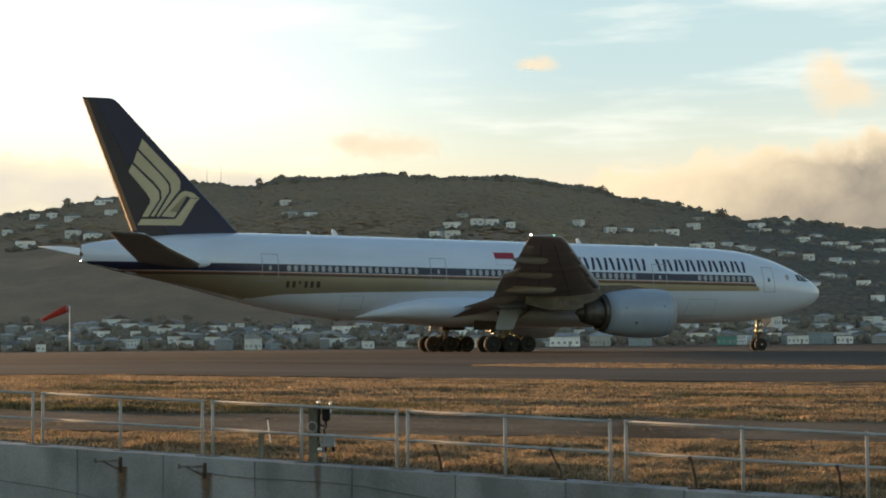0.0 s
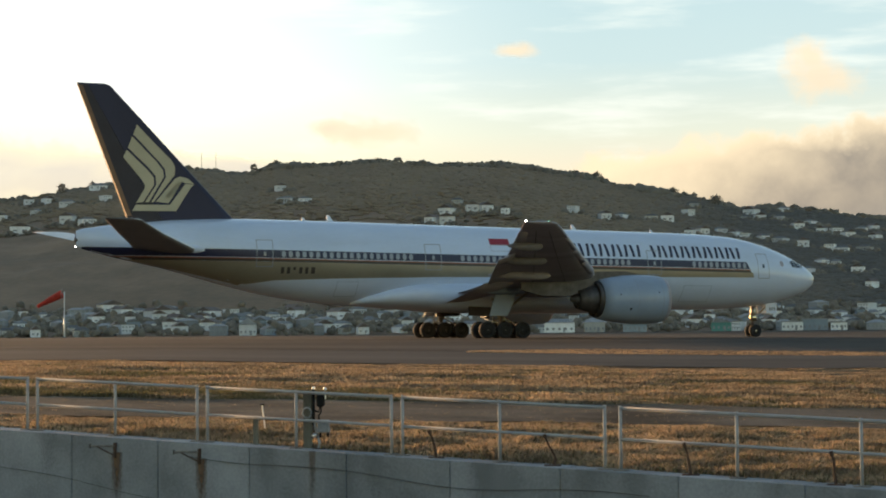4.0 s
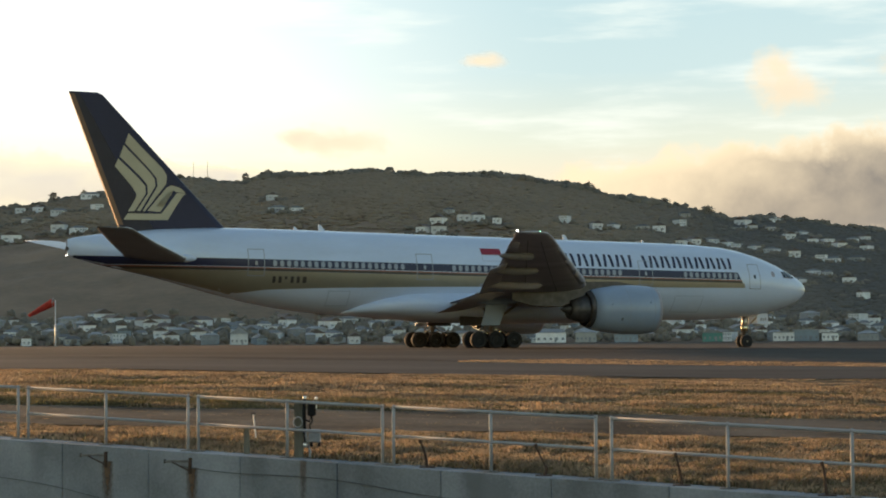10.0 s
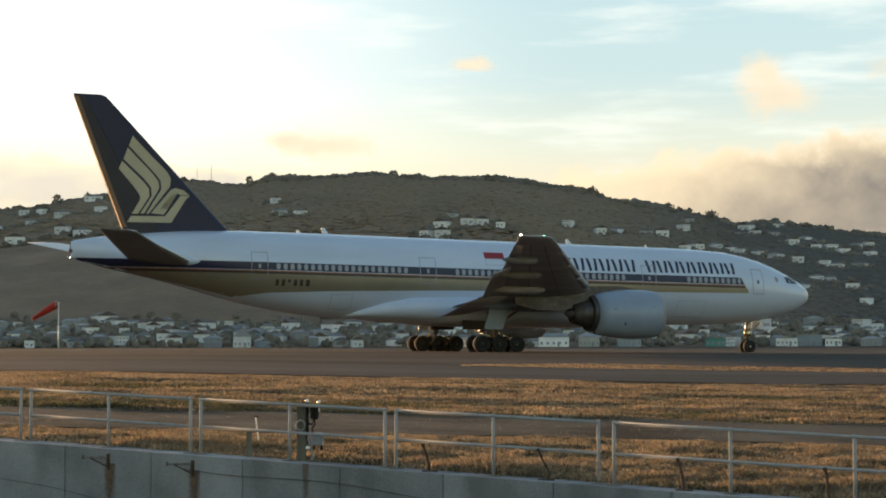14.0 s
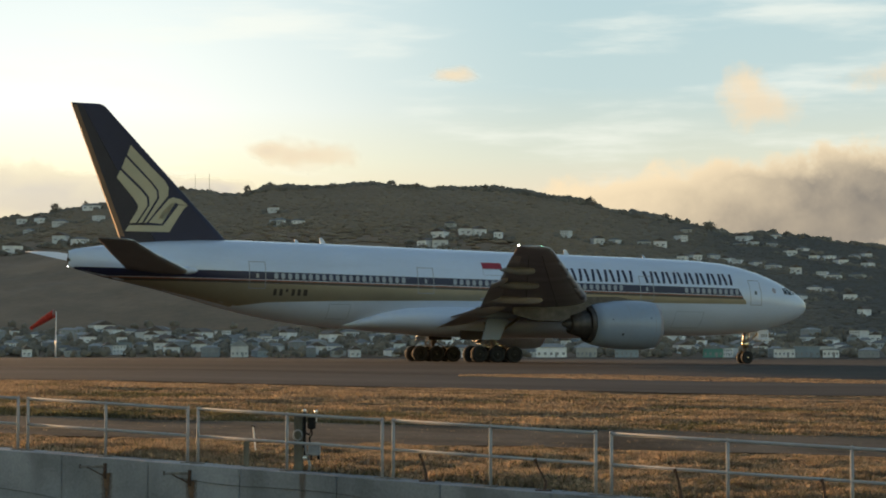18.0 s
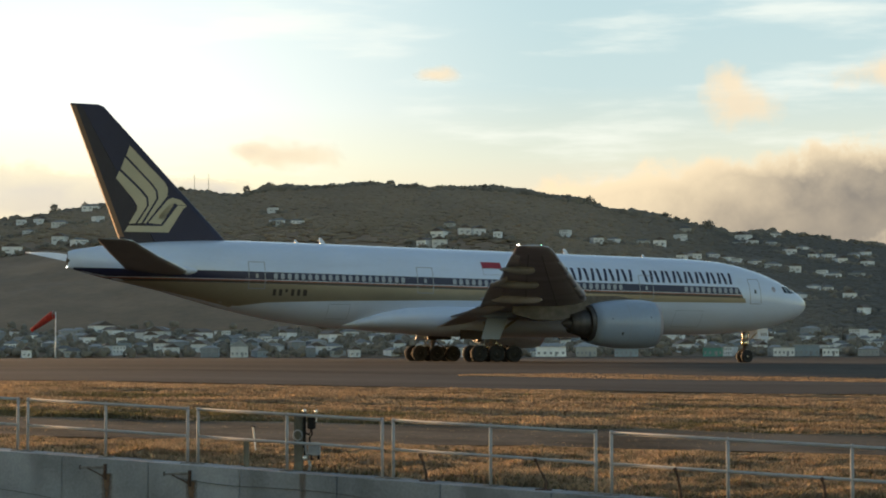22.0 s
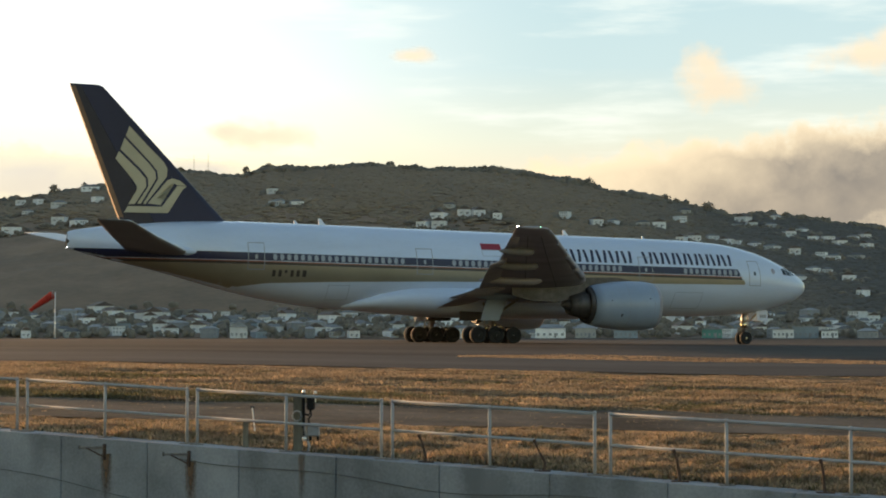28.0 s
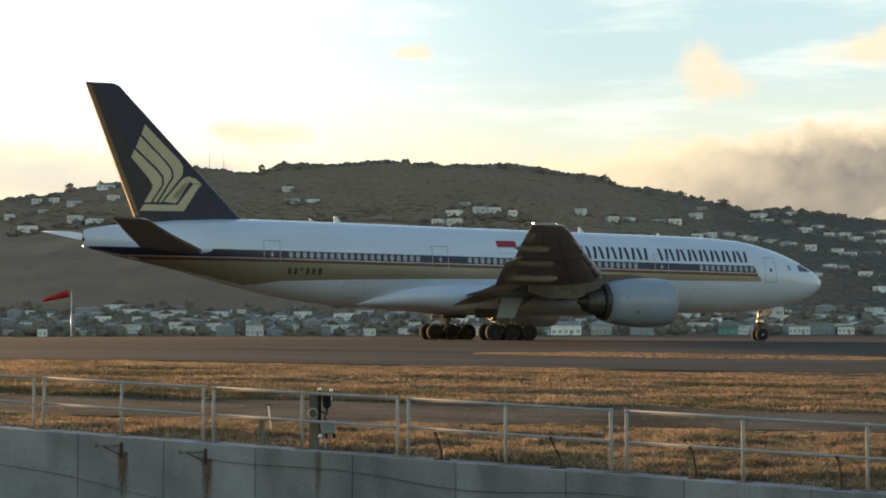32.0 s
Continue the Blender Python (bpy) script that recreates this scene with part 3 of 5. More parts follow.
BODY_HALF = [(0, 0.02), (0.12, 0.40), (0.35, 0.75), (0.87, 1.18), (1.4, 1.50), (2.0, 1.78), (3.1, 2.18), (4.2, 2.48), (5.3, 2.70), (7, 2.92), (9, 3.05), (11, 3.1), (44, 3.1), (47, 3.06), (50, 2.90), (53, 2.58),
             (56, 2.05), (59, 1.35), (61, 0.85), (62.6, 0.36), (62.94, 0.12)]


def section(s):
    t, b, w = lerp_table(BODY_TOP, s), lerp_table(BODY_BOTTOM, s), lerp_table(BODY_HALF, s)
    return (t + b) / 2, (t - b) / 2, w


def skin(s, z, side, proud=0.0):
    """The point of the body's skin at s metres behind the nose and height z; side -1 is its right flank."""
    zc, hh, hw = section(s)
    q = min(max((z - zc) / hh, -0.999), 0.999)
    c = math.sqrt(1 - q * q)
    return Vector((-s, side * (hw + proud) * c, zc + (hh + proud) * q))


def make_body():
    ss = [62.94 * u for u in np.concatenate([np.linspace(0, 0.08, 22) ** 2 / 0.08, np.linspace(0.085, 0.68, 48), np.linspace(0.69, 1.0, 40)])]
    seg, verts, faces = 72, [], []
    for s in ss:
        zc, hh, hw = section(s)
        for k in range(seg):
            a = k * math.tau / seg
            verts.append((-s, hw * math.cos(a), zc + hh * math.sin(a)))
    for i in range(len(ss) - 1):
        for k in range(seg):
            faces.append((i * seg + k, i * seg + (k + 1) % seg, (i + 1) * seg + (k + 1) % seg, (i + 1) * seg + k))
    # Cap and last ring are coloured dark to hold down the low sun's glare.
    last = verts[(len(ss) - 1) * seg:]
    raw("tail_cap", [(v[0] - 0.01, v[1], v[2]) for v in last], [tuple(range(seg))], M_CAP, airliner, "dark tail-cone end")
    faces.append(tuple(range(seg))[::-1])
    ob = raw("fuselage", verts, faces, M_WHITE, airliner, "white painted fuselage", smooth=True)
    ob.data.materials.append(M_CAP)
    for p in ob.data.polygons:
        if p.center.x < -62.85:
            p.material_index = 1
    return ob


body = make_body()


def band(name, s0, s1, top, bottom, mat, parent=None, label="", side=-1, steps=None, rows=4, proud=0.008, slant=0.0):
    """A painted band on the skin between two height lines."""
    n = steps or max(2, int(abs(s1 - s0) / 0.6))
    verts, faces = [], []
    for i in range(n + 1):
        s = s0 + (s1 - s0) * i / n
        for j in range(rows + 1):
            zt, zb = top(s), max(bottom(s), section(s)[0] - section(s)[1] * 0.995)
            zt = max(zt, zb + 0.001)
            z = zb + (zt - zb) * j / rows
            so = s + slant * (z - zb)
            verts.append(skin(so, z, side, proud))
    for i in range(n):
        for j in range(rows):
            a = i * (rows + 1) + j
            faces.append((a, a + 1, a + rows + 2, a + rows + 1))
    return raw(name, verts, faces, mat, parent or body, label, smooth=True)


blue_top = lambda s: 6.04 + 0.0109 * s
blue_low = lambda s: blue_top(s) - 0.57
gold_low = lambda s: lerp_table([(0, 4.92), (15, 4.85), (35, 4.70), (44, 4.52), (48.7, 4.36), (52, 3.9), (56, 3.5), (63, 3.5)], s)
for side in (-1, 1):
    band("blue_stripe", 8.02, 62.5, blue_top, blue_low, M_BLUE, label="dark blue cheat line", side=side, slant=0.55)
    band("orange_stripe", 7.92, 61.0, lambda s: blue_low(s) - 0.035, lambda s: blue_low(s) - 0.12, M_ORANGE, label="thin orange line", side=side, rows=1, slant=0.65)
    band("brown_line", 7.88, 60.6, lambda s: blue_low(s) - 0.11, lambda s: blue_low(s) - 0.29, M_BROWN, label="thin dark brown line", side=side, rows=1, slant=0.65)
    band("gold_stripe", 7.62, 59.6, lambda s: blue_low(s) - 0.29, gold_low, M_GOLD, label="broad gold stripe", side=side, rows=8, slant=0.3)


def make_windows():
    def pane(side):
        bm = bmesh.new()
        add_box(bm, -0.155, 0.155, -0.012, 0.012, -0.235, 0.235, 0.0)
        bmesh.ops.bevel(bm, geom=[e for e in bm.edges if abs(e.verts[0].co.y - e.verts[1].co.y) > 0.01], offset=0.075, segments=2, affect="EDGES")
        return bm
    first = None
    for side in (-1, 1):
        for s0, n in ((38.07, 20), (22.6, 22), (19.35, 6), (8.55, 10)):
            for k in range(n):
                s = s0 + 0.533 * k
                if s0 == 22.6 and s > 34.2:
                    continue
                z = blue_top(s) - 0.285
                p, q = skin(s, z - 0.1, side, 0.012), skin(s, z + 0.1, side, 0.012)
                tilt = math.atan2((q.y - p.y), (q.z - p.z))
                if first is None:
                    first = part("cabin_window", pane(side), M_PANE, body)
                    ob = first
                else:
                    ob = new("cabin_window", first.data)
                    ob.parent = body
                ob.matrix_basis = Matrix.Translation((p + q) / 2) @ pose(0, 0, 0, -math.degrees(tilt))


make_windows()


def outline(s0, s1, z0, z1, w, name, side, mat=M_SEAM, label="thin grey door outline"):
    """A raised frame line round a door."""
    verts, faces = [], []

    def quad(a0, a1, b0, b1, n=6):
        base = len(verts)
        for i in range(n + 1):
            for j in (0, 1):
                s = a0 + (a1 - a0) * (i / n if a1 - a0 > b1 - b0 else j)
                z = b0 + (b1 - b0) * (j if a1 - a0 > b1 - b0 else i / n)
                verts.append(skin(s, z, side, 0.014))
        for i in range(n):
            faces.append((base + 2 * i, base + 2 * i + 1, base + 2 * i + 3, base + 2 * i + 2))
    quad(s0, s1, z1 - w, z1)
    quad(s0, s1, z0, z0 + w)
    quad(s0, s0 + w, z0 + w, z1 - w)
    quad(s1 - w, s1, z0 + w, z1 - w)
    return raw(name, verts, faces, mat, body, label)


for side in (-1, 1):
    for s0, s1, z0, z1 in ((6.05, 7.22, 4.80, 6.85), (16.36, 17.62, 5.02, 6.96), (35.55, 36.9, 5.2, 7.18), (48.98, 50.25, 5.33, 7.32)):
        door = outline(s0, s1, z0, z1, 0.055, "cabin_door", side)
        sm = (s0 + s1) / 2
        p = skin(sm, blue_top(sm) - 0.3, side, 0.016)
        w = raw("door_window", [skin(sm + a, blue_top(sm) - 0.3 + b, side, 0.018) for a, b in ((-.1, -.15), (.1, -.15), (.1, .15), (-.1, .15))], [(0, 1, 2, 3)], M_PANE if s0 > 10 else M_DARKGLASS, door)
    for s0, s1, z0, z1 in ((11.6, 14.2, 2.9, 4.2), (42.2, 43.9, 3.2, 4.3)):
        outline(s0, s1, z0, z1, 0.03, "cargo_door", side, M_NACELLE, "faint cargo door outline")
    # name bars: two slim plain bars stand for each character of the airline's name
    for s0, n, pitch in ((28.12, 9, 1.14), (17.10, 8, 1.06)):
        for k in range(n):
            for d in (0.10, 0.56):
                a = s0 - k * pitch - d
                zt, zb = 7.20 + 0.0100 * a, 6.34 + 0.0040 * a
                band("name_bar", a, a - 0.24, lambda s: zt, lambda s: zb, M_BLUE, label="slim dark blue bar in the airline name", side=side, steps=1, rows=5, proud=0.012, slant=0.14 if d < 0.3 else -0.10)
    band("flag_top", 29.60, 31.30, lambda s: 7.70, lambda s: 7.22, M_RED, label="red half of a small flag", side=side, rows=2)
    outline(29.60, 31.30, 6.70, 7.21, 0.03, "flag_border", side, M_SEAM, "thin border of a white flag half")
    for k, wd in enumerate((0.24, 0.24, 0.20, 0.24, 0.24, 0.30)):
        band("registration_bar", 48.35 - k * 0.46, 48.35 - k * 0.46 - wd, lambda s: 5.33, lambda s: (4.86 if k != 2 else 5.12), M_BROWN, label="dark brown registration bar", side=side, steps=2, rows=2, proud=0.014)
    # flight-deck windows
    for pts in (((2.20, 5.74), (2.80, 5.74), (3.05, 6.32), (2.66, 6.36)), ((2.90, 5.75), (3.35, 5.79), (3.42, 6.28), (3.13, 6.32)), ((1.80, 5.76), (2.12, 5.76), (2.58, 6.36), (2.36, 6.38))):
        (sa, za), (sb, zb), (sc, zc), (sd, zd) = pts
        g, vv = 6, []
        for i in range(g + 1):
            for j in range(g + 1):
                u, v = i / g, j / g
                vv.append(skin((sa * (1 - u) + sb * u) * (1 - v) + (sd * (1 - u) + sc * u) * v, (za * (1 - u) + zb * u) * (1 - v) + (zd * (1 - u) + zc * u) * v, side, 0.02))
        raw("cockpit_window", vv, [(i * (g + 1) + j, (i + 1) * (g + 1) + j, (i + 1) * (g + 1) + j + 1, i * (g + 1) + j + 1) for i in range(g) for j in range(g)], M_DARKGLASS, body, "dark cockpit window")
    raw("nose_emblem", [skin(4.55 + 0.22 * math.cos(a), 6.05 + 0.25 * math.sin(a), side, 0.014) for a in np.linspace(0, math.tau, 8)[:-1]], [tuple(range(7))], M_WINGGREY, body, "small faint emblem")

for s, hgt, ln in ((45.5, 0.28, 0.35), (43.4, 0.5, 0.55), (22.6, 0.45, 0.5), (15.5, 0.25, 0.3)):
    z = section(s)[0] + section(s)[1] - 0.03
    bm = bmesh.new()
    vs = [bm.verts.new(v) for v in ((-s + ln / 2, -0.03, z), (-s - ln / 2, -0.03, z), (-s - ln * 0.6, -0.02, z + hgt), (-s - ln * 0.2, -0.02, z + hgt))]
    f = bm.faces.new(vs)
    ex = bmesh.ops.extrude_face_region(bm, geom=[f])
    bmesh.ops.translate(bm, vec=(0, 0.05, 0), verts=[v for v in ex["geom"] if isinstance(v, bmesh.types.BMVert)])
    part("antenna", bm, M_WHITE, body, "white blade antenna")


def loft(sections, mat, name, parent, label="", smooth=True):
    """Joins closed rings of equal length and caps the ends."""
    n = len(sections[0])
    verts = [v for ring in sections for v in ring]
    faces = [(i * n + k, i * n + (k + 1) % n, (i + 1) * n + (k + 1) % n, (i + 1) * n + k) for i in range(len(sections) - 1) for k in range(n)]
    faces += [tuple(range(n))[::-1], tuple(range((len(sections) - 1) * n, len(sections) * n))]
    bm = bmesh.new()
    vs = [bm.verts.new(v) for v in verts]
    for f in faces:
        bm.faces.new([vs[i] for i in f])
    return part(name, bm, mat, parent, label, smooth)


AIRFOIL = [(0, 0), (0.01, 0.16), (0.04, 0.31), (0.10, 0.43), (0.22, 0.5), (0.38, 0.5), (0.55, 0.40), (0.75, 0.22), (0.92, 0.07), (1.0, 0.01)]


def foil(r, le, te, z_le, z_te, thick, side, lower=0.85):
    """A wing section at span r: chord from le to te metres behind the nose."""
    up = [(-(le + (te - le) * u), side * r, z_le + (z_te - z_le) * u + thick * v) for u, v in AIRFOIL]
    dn = [(-(le + (te - le) * u), side * r, z_le + (z_te - z_le) * u - thick * v * lower) for u, v in AIRFOIL[::-1][:-1]]
    return [Vector(p) for p in up + dn]


WING = [(2.4, 21.0, 34.4, 3.95, 3.35, 1.75), (5.5, 23.1, 34.3, 4.30, 3.72, 1.35), (10.2, 26.3, 34.45, 4.85, 4.28, 0.95), (16, 30.2, 36.7, 5.52, 5.20, 0.72), (22, 34.25, 38.95, 6.30, 6.10, 0.50), (28.2, 38.4, 41.3, 7.14, 7.06, 0.28), (29.9, 39.55, 41.95, 7.38, 7.33, 0.22), (30.45, 40.4, 42.1, 7.46, 7.42, 0.12)]
for side in (-1, 1):
    wing = loft([foil(*w, side) for w in WING], M_WINGGREY, "wing", airliner, "grey swept wing")
    def at(r):
        i = max(j for j in range(len(WING) - 1) if WING[j][0] <= r)
        t = (r - WING[i][0]) / (WING[i + 1][0] - WING[i][0])
        return [a + (b - a) * t for a, b in zip(WING[i], WING[i + 1])]
    loft([foil(3.5, 31.9, 35.45, 3.45, 2.68, 0.55, side), foil(6.5, 32.2, 35.05, 3.75, 3.40, 0.42, side), foil(9.4, 32.6, 34.85, 4.15, 4.12, 0.30, side)], M_WINGGREY, "inboard_flap", wing, "drooped grey inboard flap")
    secs = []
    for r in np.linspace(11.2, 20.5, 5):
        _, le, te, zl, zt, th = at(r)
        secs.append(foil(r, te - 0.10 * (te - le), te + 0.75, zt - 0.06, zt - 0.50, 0.22, side, 0.6))
    loft(secs, M_WINGGREY, "outboard_flap", wing, "extended grey trailing-edge flap")
    # spanwise panel seams under the wing, and the slats along its nose
    for frac in (0.30, 0.62):
        pts = []
        for r in np.linspace(7.0, 28.0, 12):
            _, le, te, zl, zt, th = at(r)
            v = float(np.interp(frac, [u for u, _ in AIRFOIL], [q for _, q in AIRFOIL]))
            pts.append((-(le + (te - le) * frac), side * r, zl + (zt - zl) * frac - th * v * 0.85 - 0.004))
        part("panel_seam", tube(pts, 0.022, 4), M_DARKIN, wing, "dark spanwise panel seam")
    for ra, rb in ((11.5, 16.2), (16.4, 21.0), (21.2, 25.4), (25.6, 29.2)):
        secs = []
        for r in np.linspace(ra, rb, 4):
            _, le, te, zl, zt, th = at(r)
            c = te - le
            secs.append(foil(r, le - 0.02 * c, le + 0.13 * c, zl + 0.02, zl + 0.13 * (zt - zl) - 0.02, th * 0.62, side, 0.9))
        loft(secs, M_WINGGREY, "slat", wing, "grey leading-edge slat")
    secs = []
    for r in (22.5, 25, 27.5):
        _, le, te, zl, zt, th = at(r)
        secs.append(foil(r, te - 0.22 * (te - le), te + 0.03, zt + 0.03, zt + 0.01, 0.12, side, 1.15))
    loft(secs, M_WINGGREY, "aileron", wing)
    for r, ln, back, mat in ((6.6, 4.2, 0.0, M_NACELLE), (13.4, 5.0, 0.9, M_WINGGREY), (18.9, 3.8, 0.7, M_FAIRING_SHADE), (24.0, 2.6, 0.5, M_FAIRING_SHADE)):
        _, le, te, zl, zt, th = at(r)
        prof = [(0.0, 0.02), (0.08, 0.18), (0.25, 0.21), (0.5, 0.23), (0.75, 0.17), (0.92, 0.08), (1.0, 0.02)]
        bm = revolve([(-(te + back - ln + ln * u), v * 1.45) for u, v in prof], (0, side * r, zt - 0.22), 16)
        part("flap_track_fairing", bm, mat, wing, smooth=True)
    for s, nm, mt in ((40.45, "position_light", M_NAVGREEN if side < 0 else M_RED), (42.05, "tip_light", M_NAVLIGHT)):
        bm = bmesh.new()
        bmesh.ops.create_uvsphere(bm, u_segments=10, v_segments=6, radius=0.045 if s < 41 else 0.06, matrix=Matrix.Translation((-s, side * 30.42, 7.47)))
        part(nm, bm, mt, wing, "small lit wing-tip lamp", True)

# belly fairing
secs = []
for s, w, zc, hh in ((17.0, 1.2, 2.55, 0.25), (18.5, 2.3, 2.85, 0.72), (20.5, 3.05, 3.05, 1.05), (23, 3.45, 3.2, 1.25), (30, 3.62, 3.25, 1.32), (35, 3.5, 3.3, 1.28), (37.5, 3.25, 3.35, 1.12), (39.5, 2.8, 3.2, 0.85), (41.2, 2.1, 2.95, 0.45), (42.2, 1.2, 2.75, 0.15)):
    secs.append([Vector((-s, w * math.copysign(abs(math.cos(a)) ** 0.8, math.cos(a)), zc + hh * math.copysign(abs(math.sin(a)) ** 0.8, math.sin(a)))) for a in np.linspace(0, math.tau, 41)[:-1]])
loft(secs, M_WHITE, "belly_fairing", airliner, "white wing-to-body fairing")

# engines
ENG_Z, ENG_S, ENG_R = 2.95, 0.93, 0.985  # height of the axis, set-back and girth of the nacelle
for side in (-1, 1):
    y = side * 9.6
    cowl = part("fan_cowl", revolve([(a - ENG_S, r * ENG_R) for a, r in ((-21.0, 1.38), (-19.9, 1.44), (-19.45, 1.52), (-19.32, 1.62), (-19.36, 1.70), (-19.7, 1.79), (-20.5, 1.86), (-21.6, 1.88), (-22.8, 1.83), (-24.0, 1.66), (-24.85, 1.49), (-24.85, 1.42), (-23.5, 1.45), (-21.0, 1.38))], (0, y, ENG_Z), 56), M_NACELLE, airliner, "pale blue-grey engine cowl", True)
    part("inlet_lip", revolve([(a - ENG_S, r * ENG_R) for a, r in ((-19.62, 1.475), (-19.42, 1.53), (-19.30, 1.62), (-19.34, 1.715), (-19.62, 1.79))], (0, y, ENG_Z), 56), M_WINGGREY, cowl, "dull grey inlet lip", True)
    part("fan", revolve([(a - ENG_S, r * ENG_R) for a, r in ((-20.2, 0.02), (-20.45, 0.2), (-20.8, 0.38), (-21.0, 0.42), (-21.05, 1.40))], (0, y, ENG_Z), 40), M_DARKIN, cowl, "dark fan and spinner", True)
    part("duct_ring", revolve([(a - ENG_S, r * ENG_R) for a, r in ((-24.86, 1.40), (-25.15, 1.33), (-25.2, 1.22), (-24.5, 1.2), (-23.6, 1.2), (-23.6, 1.42))], (0, y, ENG_Z), 48), M_EXHAUST, cowl, "dark fan nozzle ring", True)
    part("core_cowl", revolve([(a - ENG_S, r * ENG_R) for a, r in ((-23.6, 1.16), (-24.9, 1.14), (-25.6, 0.98), (-26.5, 0.72), (-26.55, 0.64), (-25.9, 0.62))], (0, y, ENG_Z), 40), M_EXHAUST, cowl, "burnt metal core cowl", True)
    part("exhaust_plug", revolve([(a - ENG_S, r * ENG_R) for a, r in ((-25.9, 0.55), (-26.5, 0.46), (-26.9, 0.25), (-27.15, 0.03))], (0, y, ENG_Z), 24), M_EXHAUST, cowl, "burnt metal exhaust plug", True)
    bm = bmesh.new()
    ring = lambda x, w, z0, z1: [bm.verts.new((x - ENG_S, y + q, z)) for q, z in ((-w, z0), (w, z0), (w, z1), (-w, z1))]
    rs = [ring(-20.9, 0.04, 4.70, 4.80), ring(-22.5, 0.20, 4.35, 5.05), ring(-25.0, 0.26, 3.7, 5.0), ring(-27.4, 0.28, 3.15, 4.9), ring(-29.6, 0.24, 3.20, 4.5), ring(-31.2, 0.06, 3.6, 4.2)]
    for a, b in zip(rs, rs[1:]):
        for k in range(4):
            bm.faces.new((a[k], a[(k + 1) % 4], b[(k + 1) % 4], b[k]))
    bm.faces.new(rs[0][::-1])
    bm.faces.new(rs[-1])
    part("pylon", bm, M_EXHAUST, cowl, "dark engine pylon")
    for s, dz, q in ((23.75, -0.75, 0.10), (21.4, 0.5, 0.05), (24.6, 0.35, 0.05)):
        r = ENG_R * 0.006 + ENG_R * float(np.interp(s - ENG_S, [20.5, 21.6, 22.8, 24.0], [1.86, 1.88, 1.83, 1.66]))
        raw("drain_mark", [Vector((-s + a, y + side * math.sqrt(r * r - (dz + b) ** 2), ENG_Z + dz + b)) for a, b in ((-q, -q), (q, -q), (q, q), (-q, q))], [(0, 1, 2, 3)], M_DARKIN, cowl, "small dark vent")
    for s, r in ((21.0, 1.850), (23.1, 1.858)):
        part("cowl_seam", revolve([(-s, r * ENG_R), (-s - 0.03, r * ENG_R)], (0, y, ENG_Z), 56), M_SEAM, cowl, "thin panel seam", True)

# tail fin: flat sides between 8 and 70 per cent of the chord
FIN = [(8.3, 50.38, 58.95, 0.44), (9.1, 51.28, 59.24, 0.42), (18.42, 60.42, 62.86, 0.15), (18.56, 60.8, 62.9, 0.05)]


def fin_at(z):
    i = max(j for j in range(3) if FIN[j][0] <= z) if z > FIN[0][0] else 0
    t = (z - FIN[i][0]) / (FIN[i + 1][0] - FIN[i][0])
    return [a + (b - a) * t for a, b in zip(FIN[i], FIN[i + 1])]


def fin_ring(z, u0, u1):
    _, le, te, th = fin_at(z)
    c = te - le
    prof = {0.0: 0.02, 0.02: 0.6, 0.08: 1.0, 0.70: 1.0, 0.705: 1.0, 0.72: 0.97, 1.0: 0.45}
    us = [u for u in prof if u0 <= u <= u1]
    return [Vector((-(le + c * u), th * prof[u], z)) for u in us] + [Vector((-(le + c * u), -th * prof[u], z)) for u in us[::-1]]


fin = loft([fin_ring(z, 0.0, 0.70) for z in (8.3, 9.1, 12, 15, 18.42, 18.56)], M_NAVY, "vertical_stabilizer", airliner, "navy blue tail fin", False)
loft([fin_ring(z, 0.705, 1.0) for z in (8.5, 9.15, 12, 15, 18.42, 18.56)], M_RUDDER, "rudder", fin, "navy blue rudder", False)
# Tan strip down the rudder's edge: low sunlight put in as colour.
rings = []
for z in (9.0, 12, 15, 18.4):
    _, le, te, th = fin_at(z)
    u = 1 - 0.34 / (te - le)
    ya, yb = th * (0.97 - 0.52 * (u - 0.72) / 0.28) + 0.012, th * 0.45 + 0.012
    rings.append([Vector(v) for v in ((0.34 - te, ya, z), (-te - 0.012, yb, z), (-te - 0.012, -yb, z), (0.34 - te, -ya, z))])
loft(rings, M_SUNEDGE, "trailing_edge", fin, "tan strip painting the sunlit trailing edge", False)
EMBLEM = (
    ((58.52, 15.67), (57.02, 14.17), (55.93, 13.14), (55.65, 12.66), (55.70, 12.05), (57.30, 10.02), (57.48, 10.02), (56.36, 11.85), (56.43, 12.46), (56.92, 13.05), (58.79, 14.93)),
    ((58.88, 14.79), (57.00, 12.94), (56.57, 12.40), (56.51, 11.88), (57.65, 10.02), (57.93, 10.02), (57.09, 11.30), (57.13, 11.93), (57.64, 12.53), (59.19, 13.94)),
    ((59.29, 13.80), (57.75, 12.39), (57.28, 11.85), (57.24, 11.30), (58.09, 10.00), (58.58, 9.96), (57.98, 10.98), (57.95, 11.27), (58.24, 11.73), (59.55, 13.24)),
    ((58.91, 9.36), (58.62, 9.82), (56.07, 9.86), (54.90, 11.41), (54.19, 11.39), (54.46, 11.19), (55.60, 9.40)),
    ((54.22, 11.43), (54.69, 11.82), (55.29, 11.96), (55.66, 11.80), (57.14, 10.05), (56.18, 9.98), (55.90, 10.35), (56.47, 10.40), (55.51, 11.50), (55.15, 11.58), (54.92, 11.46)))
for side in (-1, 1):
    for poly in EMBLEM:
        bm = bmesh.new()
        vs = [bm.verts.new((-s, side * (fin_at(z)[3] + 0.012), z)) for s, z in poly]
        f = bm.faces.new(vs)
        bmesh.ops.triangulate(bm, faces=[f])
        part("gold_emblem_band", bm, M_GOLDPALE, fin, "pale gold band of the tail emblem")

